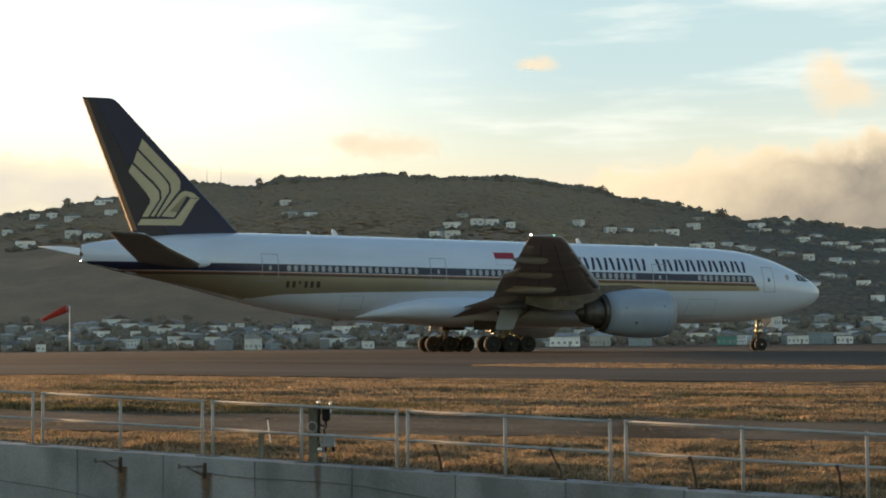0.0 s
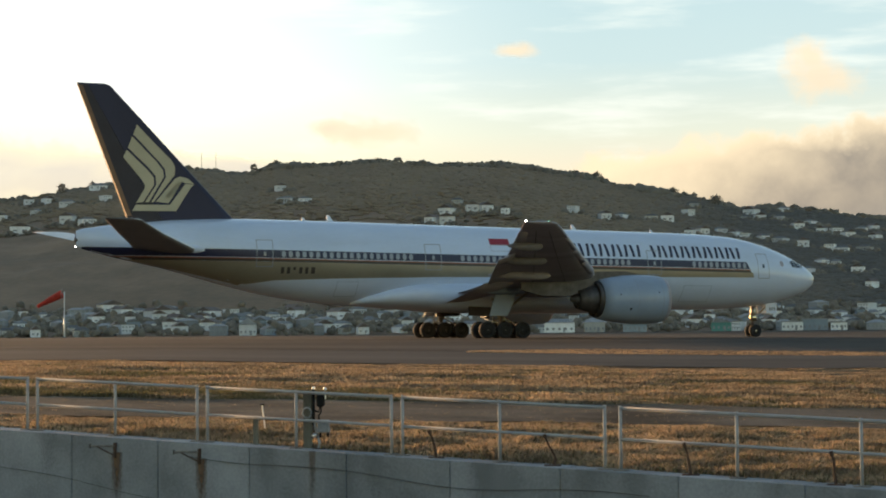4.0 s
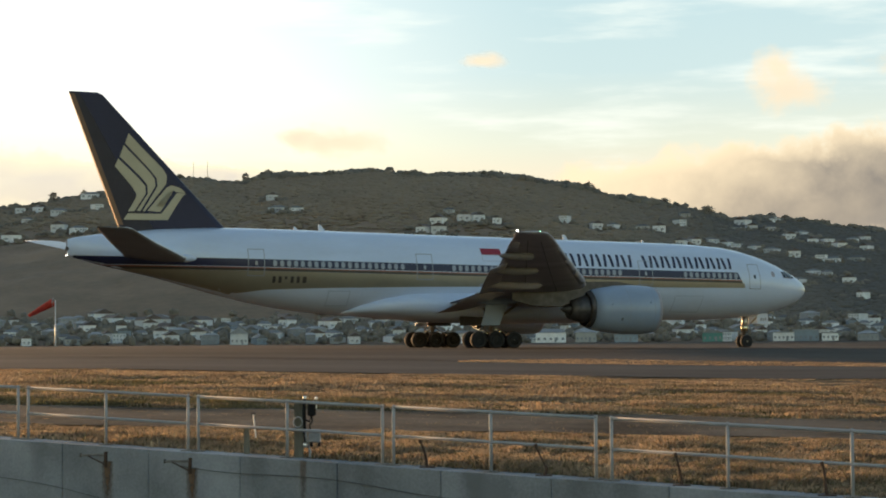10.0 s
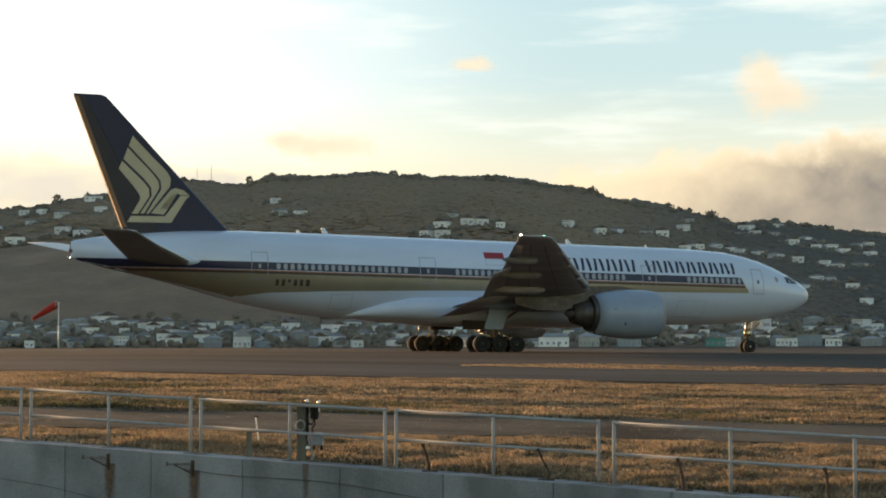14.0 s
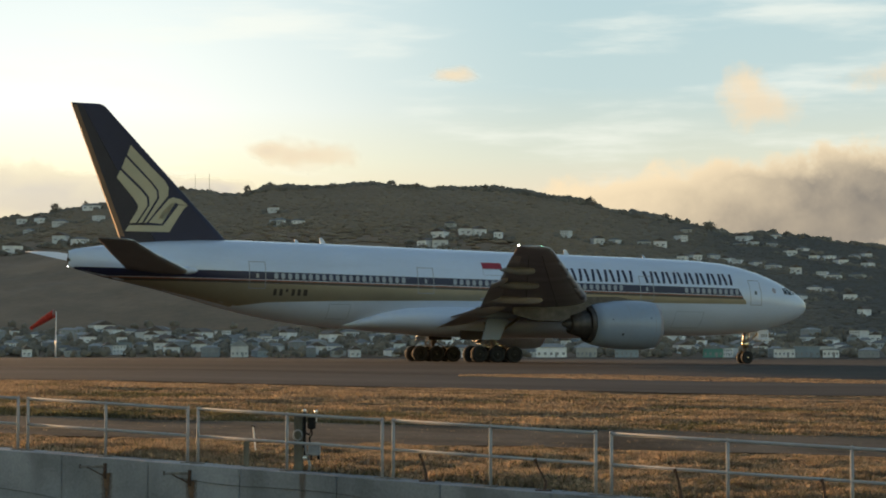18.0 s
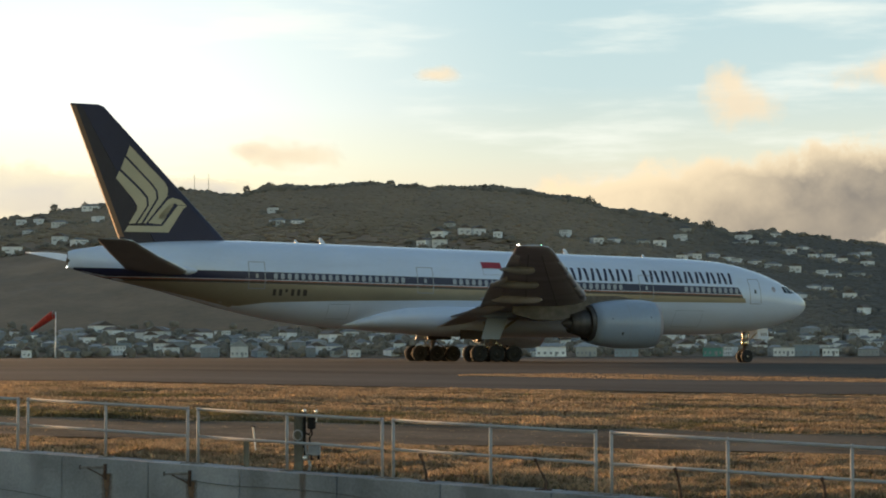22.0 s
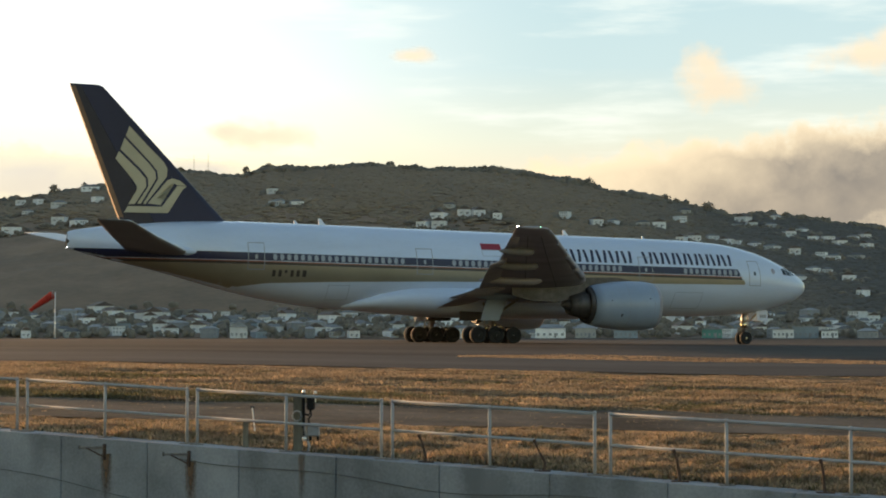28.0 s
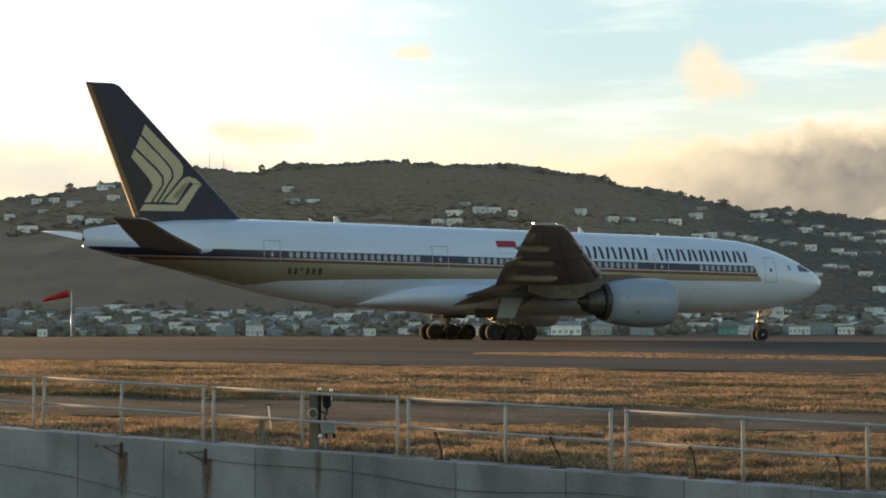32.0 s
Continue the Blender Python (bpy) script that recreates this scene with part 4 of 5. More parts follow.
for side in (-1, 1):
    stab = loft([foil(1.2, 53.6, 59.0, 6.35, 6.60, 0.75, side), foil(2.2, 54.6, 59.45, 6.50, 6.76, 0.62, side), foil(6.5, 58.2, 61.6, 7.38, 7.46, 0.42, side), foil(10.3, 61.0, 63.5, 8.15, 8.17, 0.20, side), foil(10.76, 61.75, 63.62, 8.24, 8.24, 0.08, side)], M_TAILGREY, "horizontal_stabilizer", airliner, "tailplane with pale lit top and shade painted below")
    # Shade painted in: downward faces dark grey, the top pale as if sunlit.
    stab.data.materials.append(M_FAIRING_SHADE)
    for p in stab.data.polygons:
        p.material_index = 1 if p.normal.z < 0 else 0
    part("root_fairing", revolve([(-53.3, 0.02), (-53.8, 0.24), (-54.8, 0.32), (-55.6, 0.02)], (0, side * 2.15, 6.58), 16), M_WHITE, stab, "white root fairing", True)
part("tail_outlet", revolve([(-62.5, 0.20), (-63.0, 0.18), (-63.0, 0.12), (-62.7, 0.1)], (0, 0, 7.2), 16), M_CAP, airliner, "dark tail exhaust outlet")
bm = bmesh.new()
bmesh.ops.create_uvsphere(bm, u_segments=10, v_segments=6, radius=0.036, matrix=Matrix.Translation((-62.98, -0.05, 6.72)))
part("tail_light", bm, M_NAVLIGHT, airliner, "clear tail light", True)


# landing gear
def wheel(parent, x, y, radius, width):
    w = part("wheel", revolve([(-width / 2 * 0.8, radius * 0.55), (-width / 2, radius * 0.62), (-width / 2, radius * 0.84), (-width * 0.36, radius * 0.96), (0, radius), (width * 0.36, radius * 0.96), (width / 2, radius * 0.84), (width / 2, radius * 0.62), (width / 2 * 0.8, radius * 0.55)], (x, y, radius), 28, "y"), M_TYRE, parent, "black tyre", True)
    part("rim", revolve([(-width * 0.36, 0.03), (-width * 0.40, radius * 0.22), (-width * 0.30, radius * 0.3), (-width * 0.38, radius * 0.57), (width * 0.38, radius * 0.57), (width * 0.30, radius * 0.3), (width * 0.40, radius * 0.22), (width * 0.36, 0.03)], (x, y, radius), 20, "y"), M_RIM, w, smooth=True)


for side in (-1, 1):
    y = side * 5.49
    gear = part("main_gear", tube([(-31.77, y, 0.66), (-31.77, y, 1.5), (-31.75, y, 1.55), (-31.7, y - side * 0.1, 3.7)], [0.15, 0.15, 0.24, 0.26], 14), M_STEEL, airliner, "six-wheel main landing gear leg", True)
    part("truck_beam", tube([(-30.2, y, 0.68), (-33.4, y, 0.68)], 0.15, 10), M_STEEL, gear)
    for k in (-1, 0, 1):
        part("axle", tube([(-31.77 + 1.45 * k, y - 0.85, 0.68), (-31.77 + 1.45 * k, y + 0.85, 0.68)], 0.09, 8), M_STEEL, gear)
    for nm, pts, rad in (("truck_damper", [(-30.4, y, 1.0), (-31.7, y, 1.75)], 0.06), ("brake_rod", [(-33.0, y, 0.95), (-31.8, y, 1.6)], 0.06), ("side_brace", [(-31.7, y, 1.9), (-31.5, y - side * 2.2, 3.2)], 0.10),
                         ("torque_link", [(-31.95, y, 1.15), (-32.5, y, 1.55), (-31.95, y, 2.0)], 0.07), ("hydraulic_line", [(-31.6, y + side * 0.2, 0.9), (-31.55, y + side * 0.2, 2.4)], 0.05),
                         ("retract_rod", [(-32.6, y, 0.95), (-32.1, y, 2.6)], 0.05), ("drag_brace", [(-31.7, y, 2.0), (-29.3, y - side * 0.6, 3.4)], 0.10)):
        part(nm, tube(pts, rad, 8), M_STEEL, gear)
    # Gold-coloured balls added to the leg in place of warm sun glints.
    for x, z, r in ((-31.62, 1.42, 0.13), (-31.2, 1.28, 0.10), (-32.35, 1.18, 0.09), (-30.15, 1.12, 0.10)):
        bm = bmesh.new()
        bmesh.ops.create_uvsphere(bm, u_segments=10, v_segments=6, radius=r, matrix=Matrix.Translation((x, y + side * 0.32, z)))
        part("glint_ball", bm, M_GOLDGLINT, gear, "gold-coloured ball standing for a sun glint", True)
    for k in (-1, 0, 1):
        for d in (-0.70, 0.70):
            wheel(gear, -31.77 + 1.45 * k, y + d, 0.66, 0.50)
    bm = bmesh.new()
    vs = [bm.verts.new(v) for v in ((-30.7, y + side * 0.75, 3.75), (-32.5, y + side * 0.75, 3.75), (-33.0, y + side * 0.62, 1.75), (-31.5, y + side * 0.62, 1.75))]
    f = bm.faces.new(vs)
    ex = bmesh.ops.extrude_face_region(bm, geom=[f])
    bmesh.ops.translate(bm, vec=(0, side * 0.07, 0), verts=[v for v in ex["geom"] if isinstance(v, bmesh.types.BMVert)])
    part("gear_door", bm, M_NACELLE, gear, "pale grey gear leg door")
    part("well_door", box(-33.3, -31.3, side * 3.0 - 0.04, side * 3.0 + 0.04, 1.75, 2.6, 0.02), M_BROWN, gear, "dark wheel-well door")

nose_gear = part("nose_gear", tube([(-5.89, 0, 0.5), (-5.89, 0, 1.4), (-5.87, 0, 1.42), (-5.8, 0, 2.9)], [0.13, 0.14, 0.25, 0.26], 12), M_STEEL, airliner, "polished nose gear leg", True)
part("axle", tube([(-5.89, -0.5, 0.55), (-5.89, 0.5, 0.55)], 0.08, 8), M_STEEL, nose_gear)
part("drag_brace", tube([(-5.86, 0, 1.5), (-4.4, 0, 2.75)], 0.07, 8), M_STEEL, nose_gear)
# Torque link and collar tinted gold for the warm sun on the leg.
part("torque_link", tube([(-6.05, 0, 0.8), (-6.25, 0, 1.15), (-6.02, 0, 1.5)], 0.05, 6), M_GOLDGLINT, nose_gear, "polished torque link")
part("steering_collar", revolve([(1.36, 0.16), (1.38, 0.30), (1.86, 0.31), (1.9, 0.2)], (-5.86, 0, 0), 16, "z"), M_GOLDGLINT, nose_gear, "polished steering collar", True)
for d in (-0.34, 0.34):
    wheel(nose_gear, -5.89, d, 0.545, 0.40)
for side in (-1, 1):
    dr = part("nose_gear_door", box(-5.06, -3.95, side * 0.62 - 0.03, side * 0.62 + 0.03, 1.98, 2.85, 0.02), M_WHITE, nose_gear, "white nose gear door")
    for k in range(3):
        part("mark_bar", box(-4.72 + k * 0.22, -4.57 + k * 0.22, side * 0.662 - 0.006, side * 0.662 + 0.006, 2.22, 2.5), M_SEAM, nose_gear, "dark bar on the gear door")
for z in (1.62, 1.78):
    bm = bmesh.new()
    bmesh.ops.create_uvsphere(bm, u_segments=10, v_segments=6, radius=0.13, matrix=Matrix.Translation((-5.68, -0.16, z)))
    part("taxi_light", bm, M_LIPMETAL, nose_gear, "round landing light", True)


# ---- windsock ----
windsock = tagged(new("windsock"), "red windsock on a white pole beyond the runway", "windsock")
SOCK_X, SOCK_Y = -45.3, 249.0
windsock.matrix_basis = Matrix.Translation((SOCK_X, SOCK_Y, ground_z(SOCK_X, SOCK_Y)))
part("pole", tube([(0, 0, -0.1), (0, 0, 2.6), (0, 0, 2.62), (0, 0, 5.65)], [0.10, 0.10, 0.07, 0.06], 10), M_POLE, windsock, "white pole", True)
part("footing", box(-0.3, 0.3, -0.3, 0.3, -0.1, 0.12, 0.03), M_CONCRETE, windsock)
part("hoop", revolve([(-0.05, 0.47), (-0.05, 0.5), (0.05, 0.5), (0.05, 0.47), (-0.05, 0.47)], (-0.3, 0, 5.35), 20), M_STEEL, windsock, "steel hoop")
sock = part("sock", revolve([(0.0, 0.46), (-0.9, 0.42), (-1.8, 0.34), (-2.6, 0.26), (-3.3, 0.20), (-3.3, 0.17), (-1.8, 0.30), (0.0, 0.43)], (0, 0, 0), 18), M_SOCK, windsock, "red cloth sock", True)


# ---- a gull walking on the far side of the runway ----
gull = tagged(new("gull"), "small grey and white gull walking on the airfield", "bird")
GULL_Y = 245.0
part("body", revolve([(-0.26, 0.02), (-0.16, 0.08), (0.0, 0.125), (0.13, 0.10), (0.20, 0.03)], (0, 0, 0.27), 14), M_GULLGREY, gull, "grey feathered body", True)
part("head", revolve([(0.10, 0.03), (0.15, 0.075), (0.22, 0.07), (0.26, 0.02)], (0, 0, 0.42), 12), M_POLE, gull, "white head", True)
part("beak", tube([(0.25, 0, 0.42), (0.33, 0, 0.40)], [0.022, 0.006], 6), M_ORANGE, gull, "orange beak")
part("tail", box(-0.40, -0.22, -0.05, 0.05, 0.26, 0.29, 0.008), M_BLACK, gull, "dark tail feathers")
for q in (-0.045, 0.045):
    part("leg", tube([(0.0, q, 0.18), (0.01, q, 0.0)], 0.012, 6), M_ORANGE, gull)


# ---- hill, bush and town ----
def make_hill():
    verts, faces = [], []
    na, nd = 620, 190
    for i in range(na + 1):
        a = -0.36 + 0.72 * i / na
        for j in range(nd + 1):
            y = 900 + (1680 - 900) * (j / nd)
            x = a * y
            z = hill_z(x, y)
            if FOOT_Y < y:
                z += min((y - FOOT_Y) / 120, 1) * (1.2 * noise.noise(Vector((x * 0.03, y * 0.03, 0))) + 0.7 * noise.noise(Vector((x * 0.09, y * 0.06, 4))) + 0.35 * abs(noise.noise(Vector((x * 0.22, y * 0.15, 7)))))
            verts.append((x, y, z - (1.2 if j == 0 else 0)))
    n = nd + 1
    for i in range(na):
        for j in range(nd):
            faces.append((i * n + j, (i + 1) * n + j, (i + 1) * n + j + 1, i * n + j + 1))
    tagged(raw("hill", verts, faces, M_HILL, smooth=True), "broad dark hill covered in dense native bush behind the airport suburb", "hill", kind="structure")


def make_shade_range():
    """An added range, out of view towards the sun, shaped to keep the hillside and the town in shade."""
    spine = [(-1150 + 720 * t, 1120 + 370 * t, 72 + 43 * t ** 2) for t in np.linspace(0, 1, 20)]
    spine += [(-430 - 210 * t, 1490 + 1010 * t, 115 + 185 * t) for t in np.linspace(0.04, 1, 24)]
    verts, faces = [], []
    for i, (x, y, top) in enumerate(spine):
        turn = i < 20
        top += 5 * math.sin(i * 1.3)
        for k in range(-6, 7):
            u = k / 6
            dx, dy = (-u * 40, -u * top / 0.45) if turn else (u * top / (1.25 if k > 0 else 0.5), u * 20)
            verts.append((x + dx, y + dy, top * (1 - abs(u)) ** 1.1 - 2 + 3 * math.sin(i * 2.1 + k)))
    for i in range(len(spine) - 1):
        for k in range(12):
            a = i * 13 + k
            faces.append((a, a + 1, a + 14, a + 13))
    tagged(raw("shade_range", verts, faces, M_HILL, smooth=True), "added unseen range that shades the hillside and town", "hill", kind="structure")


make_shade_range()


def blob_template(sub):
    bm = bmesh.new()
    bmesh.ops.create_icosphere(bm, subdivisions=sub, radius=1.0)
    v = np.array([p.co[:] for p in bm.verts])
    f = np.array([[p.index for p in q.verts] for q in bm.faces if min(p.co.z for p in q.verts) > -0.6])
    bm.free()
    return v, f


def clumps(name, places, mat, sub=1, seed=1, parent=None, label="", rough=0.35):
    """Many uneven rounded clumps joined into one mesh: (x, y, z, width, height)."""
    rng = np.random.default_rng(seed)
    bv, bf = blob_template(sub)
    allv, allf = [], []
    for k, (x, y, z, w, hgt) in enumerate(places):
        jit = 1 + rough * (rng.random((len(bv), 1)) * 2 - 1)
        v = bv * jit * np.array([w, w, hgt]) + np.array([x, y, z])
        allv.append(v)
        allf.append(bf + k * len(bv))
    v, f = np.concatenate(allv), np.concatenate(allf)
    me = bpy.data.meshes.new(name)
    me.vertices.add(len(v))
    me.vertices.foreach_set("co", v.astype(np.float32).ravel())
    me.loops.add(f.size)
    me.loops.foreach_set("vertex_index", f.astype(np.int32).ravel())
    me.polygons.add(len(f))
    me.polygons.foreach_set("loop_start", np.arange(0, f.size, 3, dtype=np.int32))
    me.update(calc_edges=True)
    me.polygons.foreach_set("use_smooth", [True] * len(me.polygons))
    me.materials.append(mat)
    ob = new(name, me)
    ob.parent = parent
    if label:
        tagged(ob, label)
    return ob


def leaves(name, places, mat, count, size, seed=1, parent=None, level=0.0):
    """Foliage: count small tilted leaf clumps on the rounded surface of each bush (x, y, z, width, height)."""
    rng = np.random.default_rng(seed)
    p = np.repeat(np.array(places), count, axis=0)
    m = len(p)
    d = rng.normal(size=(m, 3))
    d /= np.linalg.norm(d, axis=1)[:, None]
    d[:, 2] = np.abs(d[:, 2]) * 1.2 - 0.2
    c = p[:, :3] + d * p[:, [3, 3, 4]] * (0.55 + 0.5 * rng.random((m, 1)))
    n1 = d * 0.6 * (1 - level) + rng.normal(size=(m, 3)) * (0.6 - 0.3 * level) + np.array([0, -0.3, 0.8]) * level
    n1 /= np.linalg.norm(n1, axis=1)[:, None]
    u = np.cross(n1, rng.normal(size=(m, 3)))
    u /= np.linalg.norm(u, axis=1)[:, None]
    w = np.cross(n1, u)
    s = size * (0.6 + 0.8 * rng.random((m, 1)))
    quad = np.stack([c - u * s, c - w * s * 0.7, c + u * s, c + w * s * 0.7], 1).reshape(-1, 3)
    me = bpy.data.meshes.new(name)
    me.vertices.add(m * 4)
    me.vertices.foreach_set("co", quad.astype(np.float32).ravel())
    me.loops.add(m * 4)
    me.loops.foreach_set("vertex_index", np.arange(m * 4, dtype=np.int32))
    me.polygons.add(m)
    me.polygons.foreach_set("loop_start", np.arange(0, m * 4, 4, dtype=np.int32))
    me.update(calc_edges=True)
    me.materials.append(mat)
    ob = new(name, me)
    ob.parent = parent
    return ob


# ---- houses ----
def make_house(w, d, h, roof, wall_mat, roof_mat, windows=3, storeys=1):
    """A house round its own origin: front to -y, base at z 0."""
    root = new("house")
    part("wall", box(-w / 2, w / 2, -d / 2, d / 2, -2.5, h), wall_mat, root)
    bm = bmesh.new()
    e, rh = 0.45, h + roof
    lo = [bm.verts.new(v) for v in ((-w / 2 - e, -d / 2 - e, h - 0.1), (w / 2 + e, -d / 2 - e, h - 0.1), (w / 2 + e, d / 2 + e, h - 0.1), (-w / 2 - e, d / 2 + e, h - 0.1))]
    if roof < 0.5:
        hi = [bm.verts.new(v.co + Vector((0, 0, 0.1 + roof))) for v in lo]
        for k in range(4):
            bm.faces.new((lo[k], lo[(k + 1) % 4], hi[(k + 1) % 4], hi[k]))
        bm.faces.new(hi)
    elif windows % 2:
        a, b = bm.verts.new((-w / 2 + d * 0.35, 0, rh)), bm.verts.new((w / 2 - d * 0.35, 0, rh))
        for f in ((lo[0], lo[1], b, a), (lo[2], lo[3], a, b), (lo[1], lo[2], b), (lo[3], lo[0], a)):
            bm.faces.new(f)
    else:
        a, b = bm.verts.new((0, -d / 2 - e, rh)), bm.verts.new((0, d / 2 + e, rh))
        for f in ((lo[0], a, b, lo[3]), (lo[1], lo[2], b, a), (lo[0], lo[1], a), (lo[2], lo[3], b)):
            bm.faces.new(f)
    bm.faces.new(lo[::-1])
    part("roof", bm, roof_mat, root)
    n = max(2, windows)
    for st in range(storeys):
        for k in range(n):
            cx = -w / 2 + w * (k + 0.5) / n
            z0 = 0.9 + st * 2.7
            win = part("window", box(cx - w / n * 0.2, cx + w / n * 0.2, -d / 2 - 0.06, -d / 2 + 0.05, z0, z0 + 1.05), M_HOUSEGLASS, root)
            if st == 0 and k == 0:
                part("sill", box(cx - w / n * 0.32, cx + w / n * 0.32, -d / 2 - 0.14, -d / 2, z0 - 0.12, z0 - 0.02), wall_mat, win)
    part("door", box(w * 0.12, w * 0.12 + 0.95, -d / 2 - 0.05, -d / 2 + 0.05, 0, 2.0), roof_mat, root)
    return root


LABELS = ["white weatherboard house with grey iron hip roof", "cream house with dark tiled roof", "grey two-storey house with pale iron roof", "white gabled house with red iron roof", "pale flat-roofed two-storey house", "blue-grey cottage with grey gable roof"]
PROTOS = [make_house(11, 8, 3.2, 2.0, WALL_MATS[0], ROOF_MATS[0], 3, 1), make_house(12, 8, 3.3, 2.2, WALL_MATS[1], ROOF_MATS[2], 3, 1), make_house(10, 8, 5.6, 1.6, WALL_MATS[2], ROOF_MATS[3], 3, 2),
          make_house(9, 9, 4.6, 2.8, WALL_MATS[0], ROOF_MATS[1], 2, 1), make_house(12, 8, 5.8, 0.3, WALL_MATS[0], ROOF_MATS[3], 4, 2), make_house(8.5, 8, 3.4, 2.4, WALL_MATS[3], ROOF_MATS[0], 2, 1)]
used = set()
HOUSES = []


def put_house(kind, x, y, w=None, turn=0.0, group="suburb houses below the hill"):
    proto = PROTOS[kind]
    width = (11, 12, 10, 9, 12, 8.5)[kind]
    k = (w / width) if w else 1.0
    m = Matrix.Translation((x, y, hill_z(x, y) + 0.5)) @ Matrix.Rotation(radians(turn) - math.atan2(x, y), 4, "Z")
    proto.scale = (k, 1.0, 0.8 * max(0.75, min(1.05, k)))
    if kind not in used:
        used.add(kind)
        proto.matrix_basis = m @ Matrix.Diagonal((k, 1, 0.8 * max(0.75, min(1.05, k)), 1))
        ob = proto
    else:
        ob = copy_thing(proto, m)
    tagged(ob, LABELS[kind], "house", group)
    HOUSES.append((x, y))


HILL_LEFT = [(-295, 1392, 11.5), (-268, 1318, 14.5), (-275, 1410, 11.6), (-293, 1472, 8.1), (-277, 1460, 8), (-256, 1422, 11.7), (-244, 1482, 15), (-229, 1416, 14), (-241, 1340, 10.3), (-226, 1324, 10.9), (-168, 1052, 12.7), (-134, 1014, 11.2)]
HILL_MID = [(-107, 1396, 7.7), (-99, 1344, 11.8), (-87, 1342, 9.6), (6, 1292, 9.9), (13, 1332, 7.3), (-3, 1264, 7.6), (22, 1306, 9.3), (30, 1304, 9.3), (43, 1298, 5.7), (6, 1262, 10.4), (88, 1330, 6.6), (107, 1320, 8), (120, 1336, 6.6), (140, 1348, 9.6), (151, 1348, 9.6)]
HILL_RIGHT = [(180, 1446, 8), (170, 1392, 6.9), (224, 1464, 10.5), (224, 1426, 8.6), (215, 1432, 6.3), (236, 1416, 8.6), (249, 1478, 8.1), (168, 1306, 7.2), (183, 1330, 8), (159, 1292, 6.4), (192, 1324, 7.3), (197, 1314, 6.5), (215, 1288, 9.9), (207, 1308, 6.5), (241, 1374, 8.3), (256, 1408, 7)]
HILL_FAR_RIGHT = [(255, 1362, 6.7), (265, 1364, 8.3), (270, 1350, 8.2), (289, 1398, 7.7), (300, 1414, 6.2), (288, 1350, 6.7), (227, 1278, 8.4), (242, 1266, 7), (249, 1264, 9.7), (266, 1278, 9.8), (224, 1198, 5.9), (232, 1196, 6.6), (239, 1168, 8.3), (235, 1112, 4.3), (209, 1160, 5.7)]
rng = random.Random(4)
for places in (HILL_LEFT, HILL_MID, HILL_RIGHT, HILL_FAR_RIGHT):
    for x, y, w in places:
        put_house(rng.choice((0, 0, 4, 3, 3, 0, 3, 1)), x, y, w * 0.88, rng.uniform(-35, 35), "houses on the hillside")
for k in range(190):
    y = rng.choice((905, 922, 940, 960, 980, 1000, 1022, 1038)) + rng.uniform(-6, 6)
    a = -0.24 + 0.48 * (k + rng.random()) / 190
    if any((a * y - hx) ** 2 + (y - hy) ** 2 < 60 for hx, hy in HOUSES):
        continue
    put_house(rng.choice((0, 3, 2, 4, 3, 5, 0, 1, 0, 3)), a * y, y, rng.uniform(3.8, 8.2), rng.uniform(-40, 40))


def make_shed(x, y, w, d, h, mat, roof_mat, label, n=5, roof=0.3):
    root = make_house(w, d, h, roof, mat, roof_mat, n, 1)
    root.name = "commercial_building"
    root.matrix_basis = Matrix.Translation((x, y, hill_z(x, y) + 0.2)) @ Matrix.Rotation(-math.atan2(x, y), 4, "Z")
    tagged(root, label, "building", "low buildings beyond the runway")


for x, y, w, h, roof, m, lab in ((52, 885, 13, 4.2, 1.6, WALL_MATS[0], "long white low building with a shallow roof"), (121, 880, 8.5, 3.6, 1.6, M_TEAL, "teal green gabled shop building"),
                               (152.5, 886, 9, 3.6, 0.3, WALL_MATS[0], "white flat-roofed shed beyond the runway"), (163.5, 893, 11, 4.6, 0.3, WALL_MATS[3], "pale blue-grey flat-roofed shed beyond the runway"),
                               (173, 888, 7, 3.2, 0.3, WALL_MATS[0], "small white flat-roofed shed beyond the runway"), (189, 886, 9, 3.0, 1.2, WALL_MATS[2], "grey gabled shed beyond the runway"),
                               (84, 880, 10, 3.2, 0.3, WALL_MATS[3], "blue-grey flat-roofed shed beyond the runway"), (68, 896, 9, 4.2, 2.0, WALL_MATS[1], "cream gabled building beyond the runway"),
                               (-82, 884, 7.5, 4.6, 3.0, WALL_MATS[0], "tall white gabled building")):
    make_shed(x, y, w, 9, h, m, ROOF_MATS[3], lab, 4 if w < 9 else 5, roof)


make_hill()


# ---- trees on the skyline and among the houses ----
def make_tree(x, y, width, height, seed, label="rounded dark tree on the skyline"):
    root = tagged(new("tree"), label, "tree", "trees on the ridge")
    z = hill_z(x, y)
    root.matrix_basis = Matrix.Translation((x, y, z - 1.5))
    r = random.Random(seed)
    bm = tube([(0, 0, 0), (0.1, 0, height * 0.3), (r.uniform(-.3, .3), 0, height * 0.7)], [width * 0.06, width * 0.045, width * 0.02], 8)
    for k in range(4):
        a = r.uniform(0, math.tau)
        add_tube(bm, [(0, 0, height * 0.35), (width * 0.3 * math.cos(a), width * 0.3 * math.sin(a), height * 0.65)], [width * 0.03, width * 0.012], 6)
    part("trunk", bm, M_BARK, root)
    places = []
    for k in range(46):
        a, q, u = r.uniform(0, math.tau), math.sqrt(r.random()), r.uniform(-1, 1)
        k2 = math.sqrt(max(0.05, 1 - u * u))
        places.append((width * 0.42 * q * k2 * math.cos(a), width * 0.42 * q * k2 * math.sin(a), height * 0.55 + u * height * 0.40, width * r.uniform(0.11, 0.2), width * r.uniform(0.09, 0.16)))
